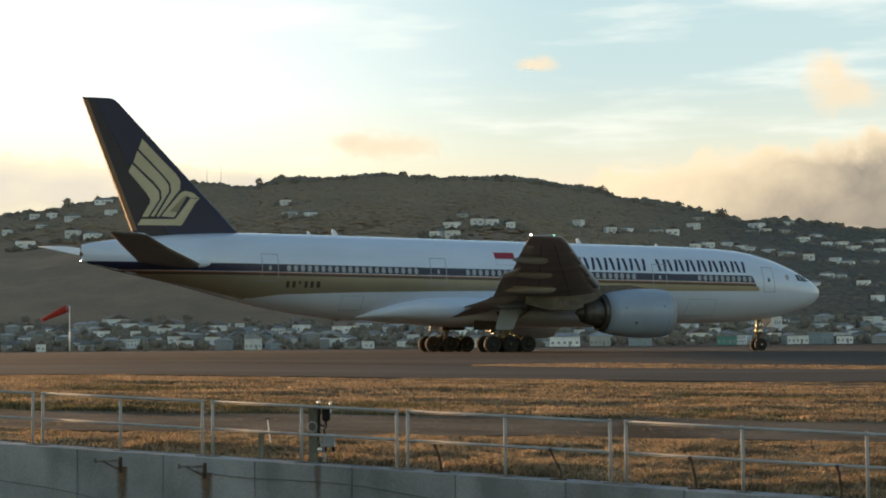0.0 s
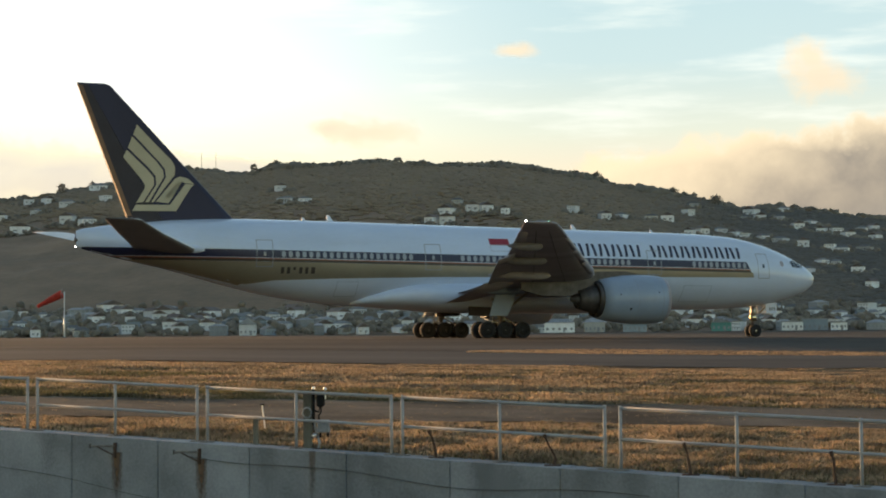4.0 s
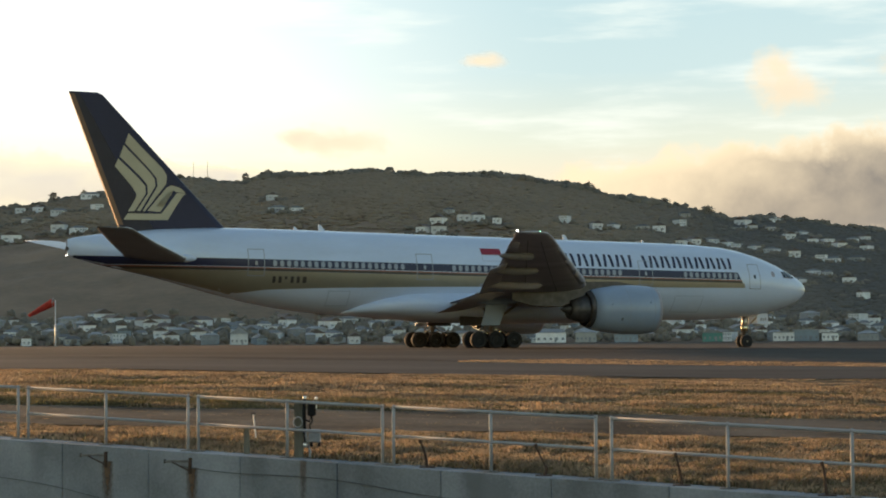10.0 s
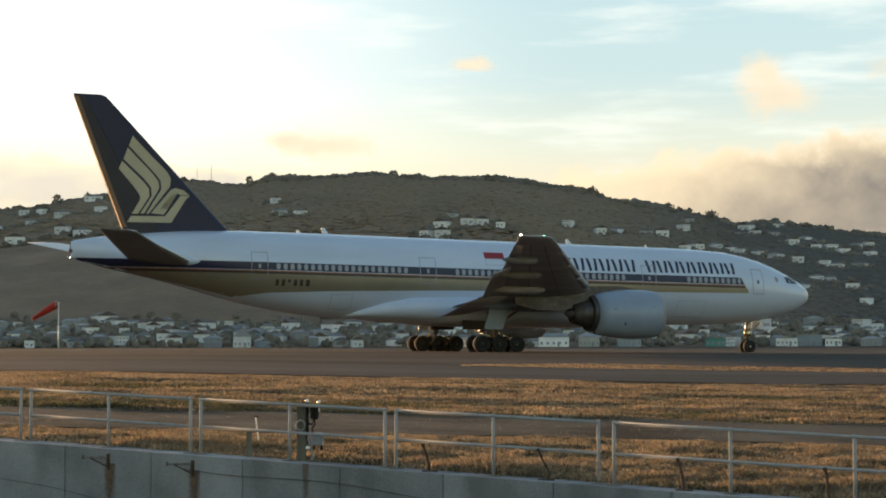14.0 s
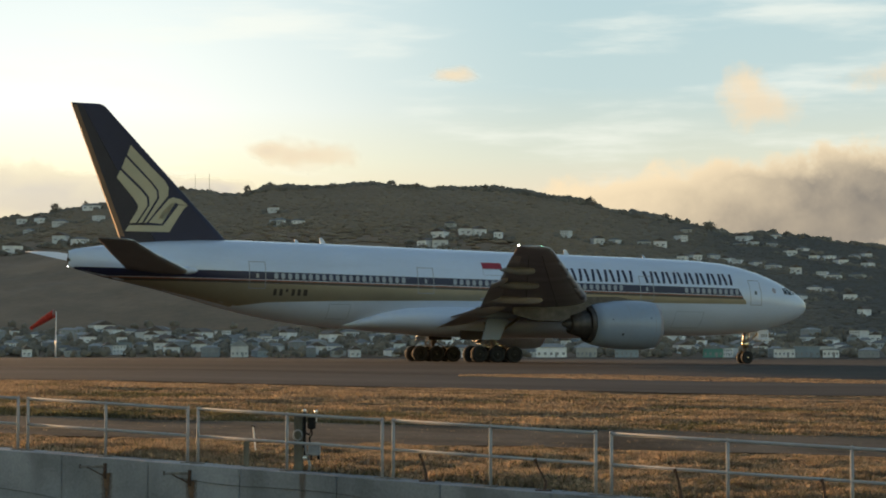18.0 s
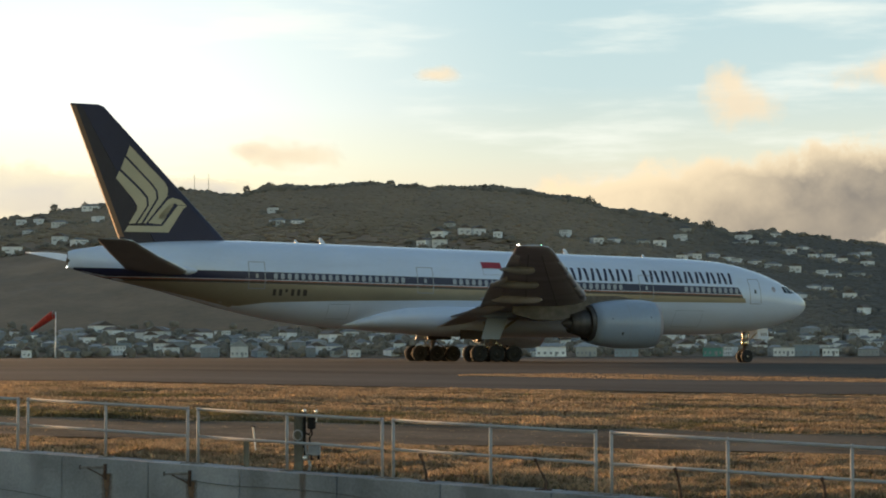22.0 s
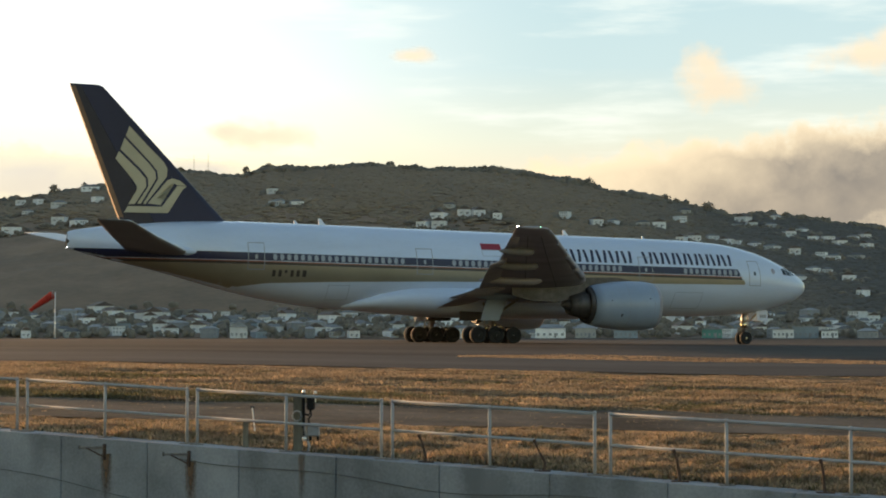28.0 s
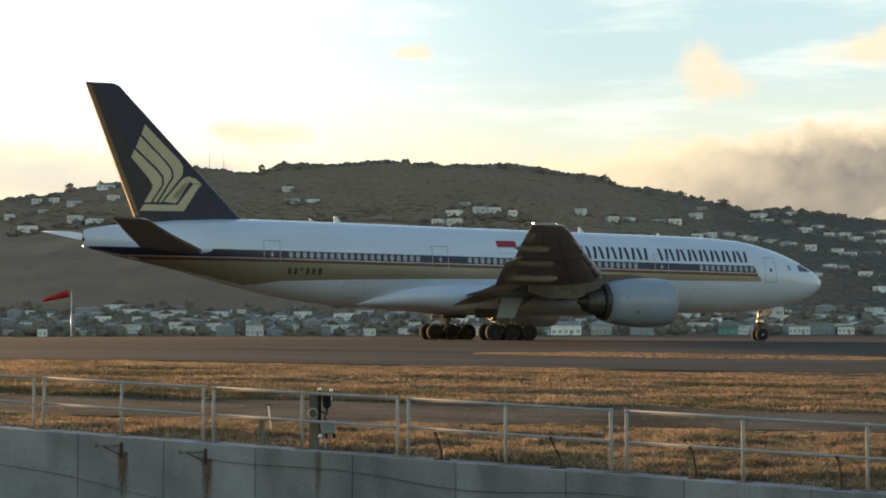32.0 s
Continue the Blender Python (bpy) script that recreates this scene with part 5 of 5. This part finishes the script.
    leaves("crown", places, M_TREE, 22, 0.45, seed, root)


for k, (a, w, hgt) in enumerate(((-0.1828, 9, 9), (-0.168, 6, 7), (-0.0895, 7, 9), (-0.0785, 12, 8), (-0.073, 8, 6), (-0.1215, 6, 6), (-0.0283, 9, 5), (0.006, 6, 5), (0.012, 5, 5), (0.0425, 6, 5), (0.0672, 10, 7), (0.0775, 11, 9), (0.0725, 8, 7), (0.0945, 7, 6),
                               (0.1145, 10, 8), (0.108, 8, 6), (0.1355, 14, 8), (0.120, 7, 6), (0.1665, 6, 6), (0.174, 7, 6), (0.192, 8, 6), (-0.201, 8, 6))):
    make_tree(a * 1494, 1494, w, hgt, k + 1)


def make_bush():
    r = random.Random(9)
    ps = []
    for hx, hy in HOUSES:
        if hy < 1040:
            continue
        for k in range(11):
            side = r.choice((-1, 1))
            x, y = hx + side * r.uniform(4.5, 12), hy + r.uniform(-13, 4)
            if k < 3:
                x, y = hx + r.uniform(-5, 5), hy - r.uniform(9, 14)
            w = r.uniform(1.2, 2.8)
            for q in range(3):
                ps.append((x + r.uniform(-1, 1) * w * 0.7, y + r.uniform(-1, 1) * w * 0.7, hill_z(x, y) + w * r.uniform(0.1, 0.6), w * r.uniform(0.5, 0.85), w * r.uniform(0.4, 0.8)))
    for k in range(1100):
        a = r.uniform(-0.25, 0.25)
        y = 1497 + r.uniform(-10, 8)
        w = r.uniform(1.0, 2.4) * (0.9 + max(0.0, 1.6 * noise.noise(Vector((a * 45, 2.5, 0))) + (0.5 if a > 0.04 else 0.1)))
        ps.append((a * y, y, hill_z(a * y, y) + 0.9 + w * 0.2, w, w * r.uniform(0.5, 0.9)))
    for k in range(120):
        a = r.choice((r.uniform(0.02, 0.22), r.uniform(0.02, 0.22), r.uniform(-0.22, 0.02)))
        y = 1494 + r.uniform(-6, 6)
        size = r.uniform(2.2, 4.6)
        for q in range(9):
            ps.append((a * y + r.gauss(0, 0.45) * size, y + r.gauss(0, 0.4) * size, hill_z(a * y, y) + size * r.uniform(0.1, 0.75), size * r.uniform(0.28, 0.55), size * r.uniform(0.25, 0.45)))
    tagged(clumps("hill_bush", ps, M_BUSH, 2, 3, rough=0.22), "dark rounded bush on the ridge and round the hillside houses", "bush", kind="stuff")
    canopy = []
    y = 1046.0
    while y < 1504:
        a = -0.25 + r.uniform(0, 0.003)
        while a < 0.25:
            x, yy = a * y + r.uniform(-1.6, 1.6), y + r.uniform(-2, 2)
            a += 4.5 / y
            if any(abs(x - hx) < 6.5 and -13 < yy - hy < 5 for hx, hy in HOUSES if hy > 1030):
                continue
            z = hill_z(x, yy)
            wood = min(max((x - 30) / 120, 0) + max((z - 55) / 50, 0), 1.0)
            patch = 0.5 + 0.5 * noise.noise(Vector((x * 0.03, yy * 0.03, 5)))
            if r.random() > 3.0 * wood * (0.4 + patch) - 0.45:
                continue
            w = r.uniform(2.4, 4.2) * (0.85 + 0.3 * wood)
            canopy.append((x, yy, z + 0.1, w, w * (0.21 + 0.24 * wood * (0.4 + patch)) * r.uniform(0.75, 1.2)))
        y += 4.4
    tagged(clumps("bush_canopy", canopy, M_CANOPY, 2, 8, rough=0.13), "closed canopy of native bush over the hillside", "bush", kind="stuff")
    tagged(leaves("canopy_leaves", canopy, M_CANOPY, 3, 0.55, 12), "leafy surface of the hillside bush", "bush", kind="stuff")
    tagged(leaves("hill_leaves", ps, M_BUSH, 9, 0.5, 4), "leafy outline of the hillside bush", "bush", kind="stuff")
    ps = []
    for k in range(1500):
        y = r.uniform(893, 1062)
        x = r.uniform(-0.25, 0.25) * y
        if any(abs(x - hx) < 3.6 and -9 < y - hy < 5 for hx, hy in HOUSES):
            continue
        w = r.uniform(1.2, 2.8)
        for q in range(2):
            ps.append((x + r.uniform(-1, 1) * w * 0.6, y, hill_z(x, y) + w * r.uniform(0.3, 1.0), w * r.uniform(0.5, 0.9), w * r.uniform(0.5, 1.0)))
    tagged(clumps("garden_trees", ps, M_BUSH, 2, 5, rough=0.24), "garden trees and hedges between the houses", "tree", kind="stuff")
    tagged(leaves("garden_leaves", ps, M_BUSH, 16, 0.5, 6), "leafy outline of the garden trees", "tree", kind="stuff")


make_bush()


def make_mast(a, hgt):
    root = tagged(new("radio_mast"), "thin steel radio mast on the ridge", "mast", "masts on the ridge")
    x, y = a * 1500, 1500
    root.matrix_basis = Matrix.Translation((x, y, hill_z(x, y) - 1))
    part("mast", tube([(0, 0, 0), (0, 0, hgt)], [0.26, 0.14], 6), M_STEEL, root)
    part("cabin", box(-1.6, 1.6, -1.2, 1.2, 0, 3.2, 0.1), WALL_MATS[2], root)


make_mast(-0.1079, 15.5)
make_mast(-0.1148, 14)


# ---- grass: dry tufts with green patches ----
def grass(name, count, region, hmin, hmax, mat, seed, label, blades=6):
    rng = np.random.default_rng(seed)
    V, F = [], []
    n = 0
    zf = np.vectorize(ground_z)
    pts = region(rng, count)
    zs = zf(pts[:, 0], pts[:, 1])
    for b in range(blades):
        m = len(pts)
        ang = rng.random(m) * math.tau
        off = rng.normal(0, 0.055, (m, 2))
        hgt = (hmin + (hmax - hmin) * rng.random(m) ** 1.6) * pts[:, 2]
        lean = rng.normal(0, 0.7, (m, 2)) * hgt[:, None]
        wd = (0.008 + 0.010 * rng.random(m)) * (0.6 + pts[:, 1] / 60)
        bx, by = pts[:, 0] + off[:, 0], pts[:, 1] + off[:, 1]
        cx, cy = np.cos(ang) * wd, np.sin(ang) * wd
        a = np.stack([bx - cx, by - cy, zs - 0.02], 1)
        c = np.stack([bx + cx, by + cy, zs - 0.02], 1)
        d = np.stack([bx + cx * 0.7 + lean[:, 0] * 0.4, by + cy * 0.7 + lean[:, 1] * 0.4, zs + hgt * 0.6], 1)
        e = np.stack([bx - cx * 0.7 + lean[:, 0] * 0.4, by - cy * 0.7 + lean[:, 1] * 0.4, zs + hgt * 0.6], 1)
        t = np.stack([bx + lean[:, 0], by + lean[:, 1], zs + hgt], 1)
        V.append(np.stack([a, c, d, e, t], 1).reshape(-1, 3))
        base = n + np.arange(m)[:, None] * 5
        F.append(np.concatenate([base + [0, 1, 2], base + [0, 2, 3], base + [3, 2, 4]], 0))
        n += m * 5
    v, f = np.concatenate(V), np.concatenate(F)
    me = bpy.data.meshes.new(name)
    me.vertices.add(len(v))
    me.vertices.foreach_set("co", v.astype(np.float32).ravel())
    me.loops.add(f.size)
    me.loops.foreach_set("vertex_index", f.astype(np.int32).ravel())
    me.polygons.add(len(f))
    me.polygons.foreach_set("loop_start", np.arange(0, f.size, 3, dtype=np.int32))
    me.update(calc_edges=True)
    me.materials.append(mat)
    return tagged(new(name, me), label, "grass", kind="stuff")


def patchy(x, y, s, seed):
    return noise.noise(Vector((x * s, y * s, seed)))


def near_field(rng, count):
    out = []
    while len(out) < count:
        x, y = rng.uniform(-16, 12), rng.uniform(28, 50)
        if y < fence_y(x) + 0.37 or y > track_near(x) - 0.1 or abs(x) > 0.24 * y + 1:
            continue
        k = 0.60 + 0.9 * patchy(x * 0.6, y * 1.0, 0.8, 1) + 0.7 * patchy(x * 1.6, y * 1.8, 1.2, 6)
        if rng.random() < k + 0.15:
            out.append((x, y, max(0.35, k) * (1 - 0.6 * smoothstep(-4.5, -0.5, y - track_near(x)))))
    return np.array(out)


def mid_field(rng, count):
    out = []
    while len(out) < count:
        y = rng.uniform(54.5, 93)
        x = rng.uniform(-0.25, 0.25) * y
        if y < track_far(x) + 0.1 or y > grass_edge(x) - 0.1:
            continue
        k = 0.46 + 1.9 * patchy(x * 0.22, y * 0.8, 0.7, 4) + 1.1 * patchy(x * 0.7, y * 1.7, 1.0, 9)
        if rng.random() < k:
            out.append((x, y, min(max(0.3, k), 1.35) * (0.3 + 0.7 * smoothstep(0, 14, grass_edge(x) - y))))
    return np.array(out)


def far_island(rng, count):
    out = []
    while len(out) < count:
        x = rng.uniform(1.5, 28)
        a, b = island_near(x), island_far(x)
        out.append((x, rng.uniform(a, b), 1.0))
    return np.array(out)


grass("dry_grass_near", 44000, near_field, 0.05, 0.21, M_GRASS, 11, "tall dry golden grass behind the sea wall", 7)
grass("dry_grass_field", 55000, mid_field, 0.04, 0.17, M_GRASS, 12, "dry golden grass verge beside the runway", 5)
grass("green_grass_patches", 9500, near_field, 0.06, 0.22, M_GREENGRASS, 13, "patches of green grass among the dry", 6)
def green_verge(rng, count):
    out = []
    while len(out) < count:
        y = 55.2 + 7.5 * rng.random() ** 1.6
        x = rng.uniform(-0.25, 0.25) * y
        k = 0.6 + 1.0 * patchy(x * 0.4, y * 0.8, 0.7, 14) - 0.03 * x
        if y > track_far(x) + 0.1 and rng.random() < k:
            out.append((x, y, max(0.35, k)))
    return np.array(out)


def track_weeds(rng, count):
    out = []
    while len(out) < count:
        y = rng.uniform(47.5, 56)
        x = rng.uniform(-0.25, 0.25) * y
        if patchy(x * 0.5, y * 1.2, 0.9, 21) > 0.12 or min(abs(y - track_near(x)), abs(y - track_far(x))) < 0.5:
            out.append((x, y, 0.6))
    return np.array(out)


def olive_field(rng, count):
    out = []
    while len(out) < count:
        y = rng.uniform(54.5, 93)
        x = rng.uniform(-0.25, 0.25) * y
        k = 0.95 * patchy(x * 0.2, y * 0.6, 0.7, 31) + 0.5 * patchy(x * 0.7, y * 1.4, 1.0, 33) + 0.012 * (70 - y)
        if track_far(x) + 0.1 < y < grass_edge(x) - 0.1 and rng.random() < k:
            out.append((x, y, 0.9 * (0.3 + 0.7 * smoothstep(0, 14, grass_edge(x) - y))))
    return np.array(out)


grass("olive_grass_field", 8000, olive_field, 0.04, 0.15, M_GREENGRASS, 17, "olive green patches in the dry verge", 5)
grass("green_grass_verge", 5500, green_verge, 0.05, 0.20, M_GREENGRASS, 15, "greenish rough grass along the gravel track", 5)
grass("track_tufts", 1500, track_weeds, 0.02, 0.09, M_GRASS, 18, "sparse dry tufts on the gravel track", 4)
grass("track_weeds", 2200, track_weeds, 0.02, 0.08, M_GREENGRASS, 16, "sparse dull weeds on the gravel track", 4)
grass("dry_grass_island", 5500, far_island, 0.03, 0.12, M_GRASS, 14, "narrow strip of dry grass between taxiway and runway", 5)

# ---- sky far behind everything ----
def ramp_node(nt, src, stops):
    r = nt.nodes.new("ShaderNodeValToRGB")
    el = r.color_ramp.elements
    while len(el) < len(stops):
        el.new(0.5)
    for e, (p, c) in zip(el, stops):
        e.position, e.color = p, (*c, 1)
    nt.links.new(src, r.inputs["Fac"])
    return r.outputs["Color"]


SKY_Y, CLOUD_Y, SKY_GLOW = 4700.0, 4400.0, 0.565


def node_math(nt, op, a, b=None, clamp=False):
    m = nt.nodes.new("ShaderNodeMath")
    m.operation, m.use_clamp = op, clamp
    for k, v in enumerate((a, b)):
        if v is None:
            continue
        if isinstance(v, (int, float)):
            m.inputs[k].default_value = v
        else:
            nt.links.new(v, m.inputs[k])
    return m.outputs[0]


def sky_material():
    """High thin evening cloud: cream and white towards the sun, pale blue away from it."""
    m = bpy.data.materials.new("evening_sky")
    m.use_nodes = True
    nt = m.node_tree
    nt.nodes.remove(nt.nodes["Principled BSDF"])
    em = nt.nodes.new("ShaderNodeEmission")
    tc = nt.nodes.new("ShaderNodeTexCoord")
    sep = nt.nodes.new("ShaderNodeSeparateXYZ")
    nt.links.new(tc.outputs["Object"], sep.inputs[0])
    u = node_math(nt, "MULTIPLY_ADD", sep.outputs["X"], 1 / 2100.0)
    nt.nodes[-1].inputs[2].default_value = 0.5
    v = node_math(nt, "MULTIPLY", sep.outputs["Z"], 1 / 900.0)
    left = ramp_node(nt, v, [(0.0, (0.85, 0.66, 0.36)), (0.36, (0.98, 0.82, 0.48)), (0.48, (1.08, 1.02, 0.74)), (0.62, (1.05, 1.06, 0.96)), (1.0, (0.80, 0.90, 0.88))])
    right = ramp_node(nt, v, [(0.0, (0.78, 0.60, 0.44)), (0.38, (0.86, 0.73, 0.52)), (0.50, (0.72, 0.74, 0.60)), (0.68, (0.55, 0.68, 0.665)), (1.0, (0.475, 0.64, 0.67))])
    mix = nt.nodes.new("ShaderNodeMix")
    mix.data_type = "RGBA"
    uu = nt.nodes.new("ShaderNodeMapRange")
    uu.interpolation_type = "SMOOTHSTEP"
    uu.inputs["From Min"].default_value, uu.inputs["From Max"].default_value = 0.12, 0.68
    nt.links.new(u, uu.inputs["Value"])
    nt.links.new(uu.outputs[0], mix.inputs[0])
    nt.links.new(left, mix.inputs[6])
    nt.links.new(right, mix.inputs[7])
    mp = nt.nodes.new("ShaderNodeMapping")
    mp.inputs["Scale"].default_value = (0.0017, 0.0, 0.0115)
    mp.inputs["Rotation"].default_value = (0, radians(7), 0)
    nt.links.new(tc.outputs["Object"], mp.inputs["Vector"])
    nz = nt.nodes.new("ShaderNodeTexNoise")
    nz.inputs["Scale"].default_value, nz.inputs["Detail"].default_value, nz.inputs["Roughness"].default_value = 1.0, 7.0, 0.55
    nt.links.new(mp.outputs[0], nz.inputs["Vector"])
    wisp = nt.nodes.new("ShaderNodeMapRange")
    wisp.interpolation_type = "SMOOTHSTEP"
    wisp.inputs["From Min"].default_value, wisp.inputs["From Max"].default_value, wisp.inputs["To Max"].default_value = 0.48, 0.72, 0.6
    nt.links.new(nz.outputs["Fac"], wisp.inputs["Value"])
    mix2 = nt.nodes.new("ShaderNodeMix")
    mix2.data_type = "RGBA"
    nt.links.new(wisp.outputs[0], mix2.inputs[0])
    nt.links.new(mix.outputs[2], mix2.inputs[6])
    mix2.inputs[7].default_value = (0.98, 0.98, 0.86, 1)
    nt.links.new(mix2.outputs[2], em.inputs["Color"])
    em.inputs["Strength"].default_value = SKY_GLOW
    nt.links.new(em.outputs[0], nt.nodes["Material Output"].inputs["Surface"])
    return m


def sheet(name, y, x0, x1, z0, z1, mat, label, cat):
    verts, faces = [], []
    n = 24
    for i in range(n + 1):
        x = x0 + (x1 - x0) * i / n
        for z in (z0, z1):
            verts.append((x, math.sqrt(max(y * y - x * x, 0)) - y, z))
    for i in range(n):
        faces.append((2 * i, 2 * i + 2, 2 * i + 3, 2 * i + 1))
    ob = raw(name, verts, faces, mat, smooth=True)
    ob.matrix_basis = Matrix.Translation((0, y, 0))
    return tagged(ob, label, cat, kind="structure")


sheet("sky_backdrop", SKY_Y, -1500, 1500, -20, 1050, sky_material(), "pale evening sky, cream towards the low sun and light blue away from it", "sky")


def cloud_material(name, lit, shade, puffs, scale, soft, strength=0.9, base=(450, 250, -0.12), ragged=1.55):
    """Drifting cloud: soft puffs (x, z, half width, half height), broken by noise, lit along the upper edge."""
    m = bpy.data.materials.new(name)
    m.use_nodes = True
    nt = m.node_tree
    nt.nodes.remove(nt.nodes["Principled BSDF"])
    tc = nt.nodes.new("ShaderNodeTexCoord")
    nz = nt.nodes.new("ShaderNodeTexNoise")
    nz.inputs["Scale"].default_value, nz.inputs["Detail"].default_value, nz.inputs["Roughness"].default_value = scale, 8.0, 0.6
    nt.links.new(tc.outputs["Object"], nz.inputs["Vector"])
    total, height = None, None
    for cx, cz, rx, rz in puffs:
        mp = nt.nodes.new("ShaderNodeMapping")
        mp.vector_type = "TEXTURE"
        mp.inputs["Location"].default_value = (cx, 0, cz)
        mp.inputs["Scale"].default_value = (rx, 100000, rz)
        nt.links.new(tc.outputs["Object"], mp.inputs["Vector"])
        ln = nt.nodes.new("ShaderNodeVectorMath")
        ln.operation = "LENGTH"
        nt.links.new(mp.outputs[0], ln.inputs[0])
        d = node_math(nt, "SUBTRACT", 1.0, ln.outputs["Value"])
        total = d if total is None else node_math(nt, "MAXIMUM", total, d)
    dn = node_math(nt, "ADD", total, node_math(nt, "MULTIPLY", node_math(nt, "SUBTRACT", nz.outputs["Fac"], 0.5), ragged))
    alpha = nt.nodes.new("ShaderNodeMapRange")
    alpha.interpolation_type = "SMOOTHSTEP"
    alpha.inputs["From Min"].default_value, alpha.inputs["From Max"].default_value, alpha.inputs["To Max"].default_value = 0.0, soft, strength
    nt.links.new(dn, alpha.inputs["Value"])
    core = nt.nodes.new("ShaderNodeMapRange")
    core.inputs["From Min"].default_value, core.inputs["From Max"].default_value = soft * 0.35, soft * 1.6
    nt.links.new(dn, core.inputs["Value"])
    sep = nt.nodes.new("ShaderNodeSeparateXYZ")
    nt.links.new(tc.outputs["Object"], sep.inputs[0])
    low = nt.nodes.new("ShaderNodeMapRange")
    low.inputs["From Min"].default_value, low.inputs["From Max"].default_value = base[0], base[1]
    slope = node_math(nt, "ADD", sep.outputs["Z"], node_math(nt, "MULTIPLY", node_math(nt, "SUBTRACT", nz.outputs["Fac"], 0.5), 260))
    nt.links.new(node_math(nt, "ADD", slope, node_math(nt, "MULTIPLY", sep.outputs["X"], base[2])), low.inputs["Value"])
    mix = nt.nodes.new("ShaderNodeMix")
    mix.data_type = "RGBA"
    nb = nt.nodes.new("ShaderNodeTexNoise")
    nb.inputs["Scale"].default_value, nb.inputs["Detail"].default_value = scale * 0.75, 5.0
    nt.links.new(tc.outputs["Object"], nb.inputs["Vector"])
    broken = node_math(nt, "ADD", 0.3, node_math(nt, "MULTIPLY", nb.outputs["Fac"], 1.15))
    nt.links.new(node_math(nt, "MULTIPLY", node_math(nt, "MULTIPLY", low.outputs[0], core.outputs[0]), broken, True), mix.inputs[0])
    mix.inputs[6].default_value, mix.inputs[7].default_value = (*lit, 1), (*shade, 1)
    em = nt.nodes.new("ShaderNodeEmission")
    em.inputs["Strength"].default_value = SKY_GLOW
    nt.links.new(mix.outputs[2], em.inputs["Color"])
    tr = nt.nodes.new("ShaderNodeBsdfTransparent")
    mx = nt.nodes.new("ShaderNodeMixShader")
    nt.links.new(alpha.outputs[0], mx.inputs[0])
    nt.links.new(tr.outputs[0], mx.inputs[1])
    nt.links.new(em.outputs[0], mx.inputs[2])
    nt.links.new(mx.outputs[0], nt.nodes["Material Output"].inputs["Surface"])
    return m


bank = sheet("cloud_bank", CLOUD_Y, -1500, 1500, 150, 620,
             cloud_material("bank_cloud", (0.96, 0.77, 0.50), (0.19, 0.174, 0.16), ((900, 300, 440, 150), (560, 295, 340, 95), (1250, 305, 500, 175), (300, 292, 240, 45)), 0.0062, 0.28, 0.96, (160, -110, -0.45), ragged=1.3),
             "low cloud bank with sunlit cream edges and grey base", "cloud")
west = sheet("western_cloud", CLOUD_Y - 60, -1500, 200, 150, 620,
             cloud_material("western_cloud", (0.92, 0.80, 0.56), (0.66, 0.60, 0.53), ((-1000, 330, 330, 85), (-760, 322, 200, 62), (-560, 340, 140, 40), (-430, 345, 110, 28)), 0.0062, 0.35, 0.85, (440, 330, 0.0)),
             "soft grey-violet cloud low in the west", "cloud")
puff = sheet("drifting_clouds", CLOUD_Y - 150, -1500, 1700, 250, 900,
             cloud_material("puff_cloud", (0.93, 0.735, 0.48), (0.72, 0.58, 0.44), ((815, 508, 100, 74), (800, 550, 58, 56), (200, 578, 48, 22), (-104, 412, 115, 38), (-190, 420, 60, 24), (1105, 562, 130, 50), (1190, 582, 110, 58)), 0.009, 0.85, 0.78, (560, 420, 0.0), ragged=2.2),
             "small peach-coloured clouds drifting across the sky", "cloud")


# ---- what moves: the clouds drift, the sock swings in the wind ----
def motions():
    walk(bank, [(0.0, Matrix.Translation((0, CLOUD_Y, 0))), (32.0, Matrix.Translation((-140, CLOUD_Y, 0)))])
    walk(west, [(0.0, Matrix.Translation((0, CLOUD_Y - 60, 0))), (32.0, Matrix.Translation((-70, CLOUD_Y - 60, 0)))])
    walk(puff, [(0.0, Matrix.Translation((0, CLOUD_Y - 150, 0))), (32.0, Matrix.Translation((-265, CLOUD_Y - 150, 0)))])
    walk(gull, [(t, pose(x, GULL_Y, ground_z(x, GULL_Y) + 0.05)) for t, x in ((0.0, -38.55), (4.0, -38.5), (9.0, -38.45), (11.0, -38.2), (13.0, -37.85), (15.0, -37.2), (18.0, -36.5), (20.0, -36.4), (32.0, -36.3))])
    walk(sock, [(t, pose(-0.3, 0, 5.35, 0, -dip, yaw)) for t, dip, yaw in ((0.0, 25, 0), (2.0, 32, 3), (3.5, 26, 0), (5.5, 32, -2), (7.0, 27, 2), (9.0, 29, 0), (11.0, 27, -3), (13.0, 33, 2), (15.0, 30, 0), (18.0, 33, 2), (20.0, 35, 0), (22.0, 36, -3), (24.0, 23, 2), (27.0, 36, 0), (29.0, 33, 2), (31.0, 37, 0), (32.0, 15, -2))])


motions()
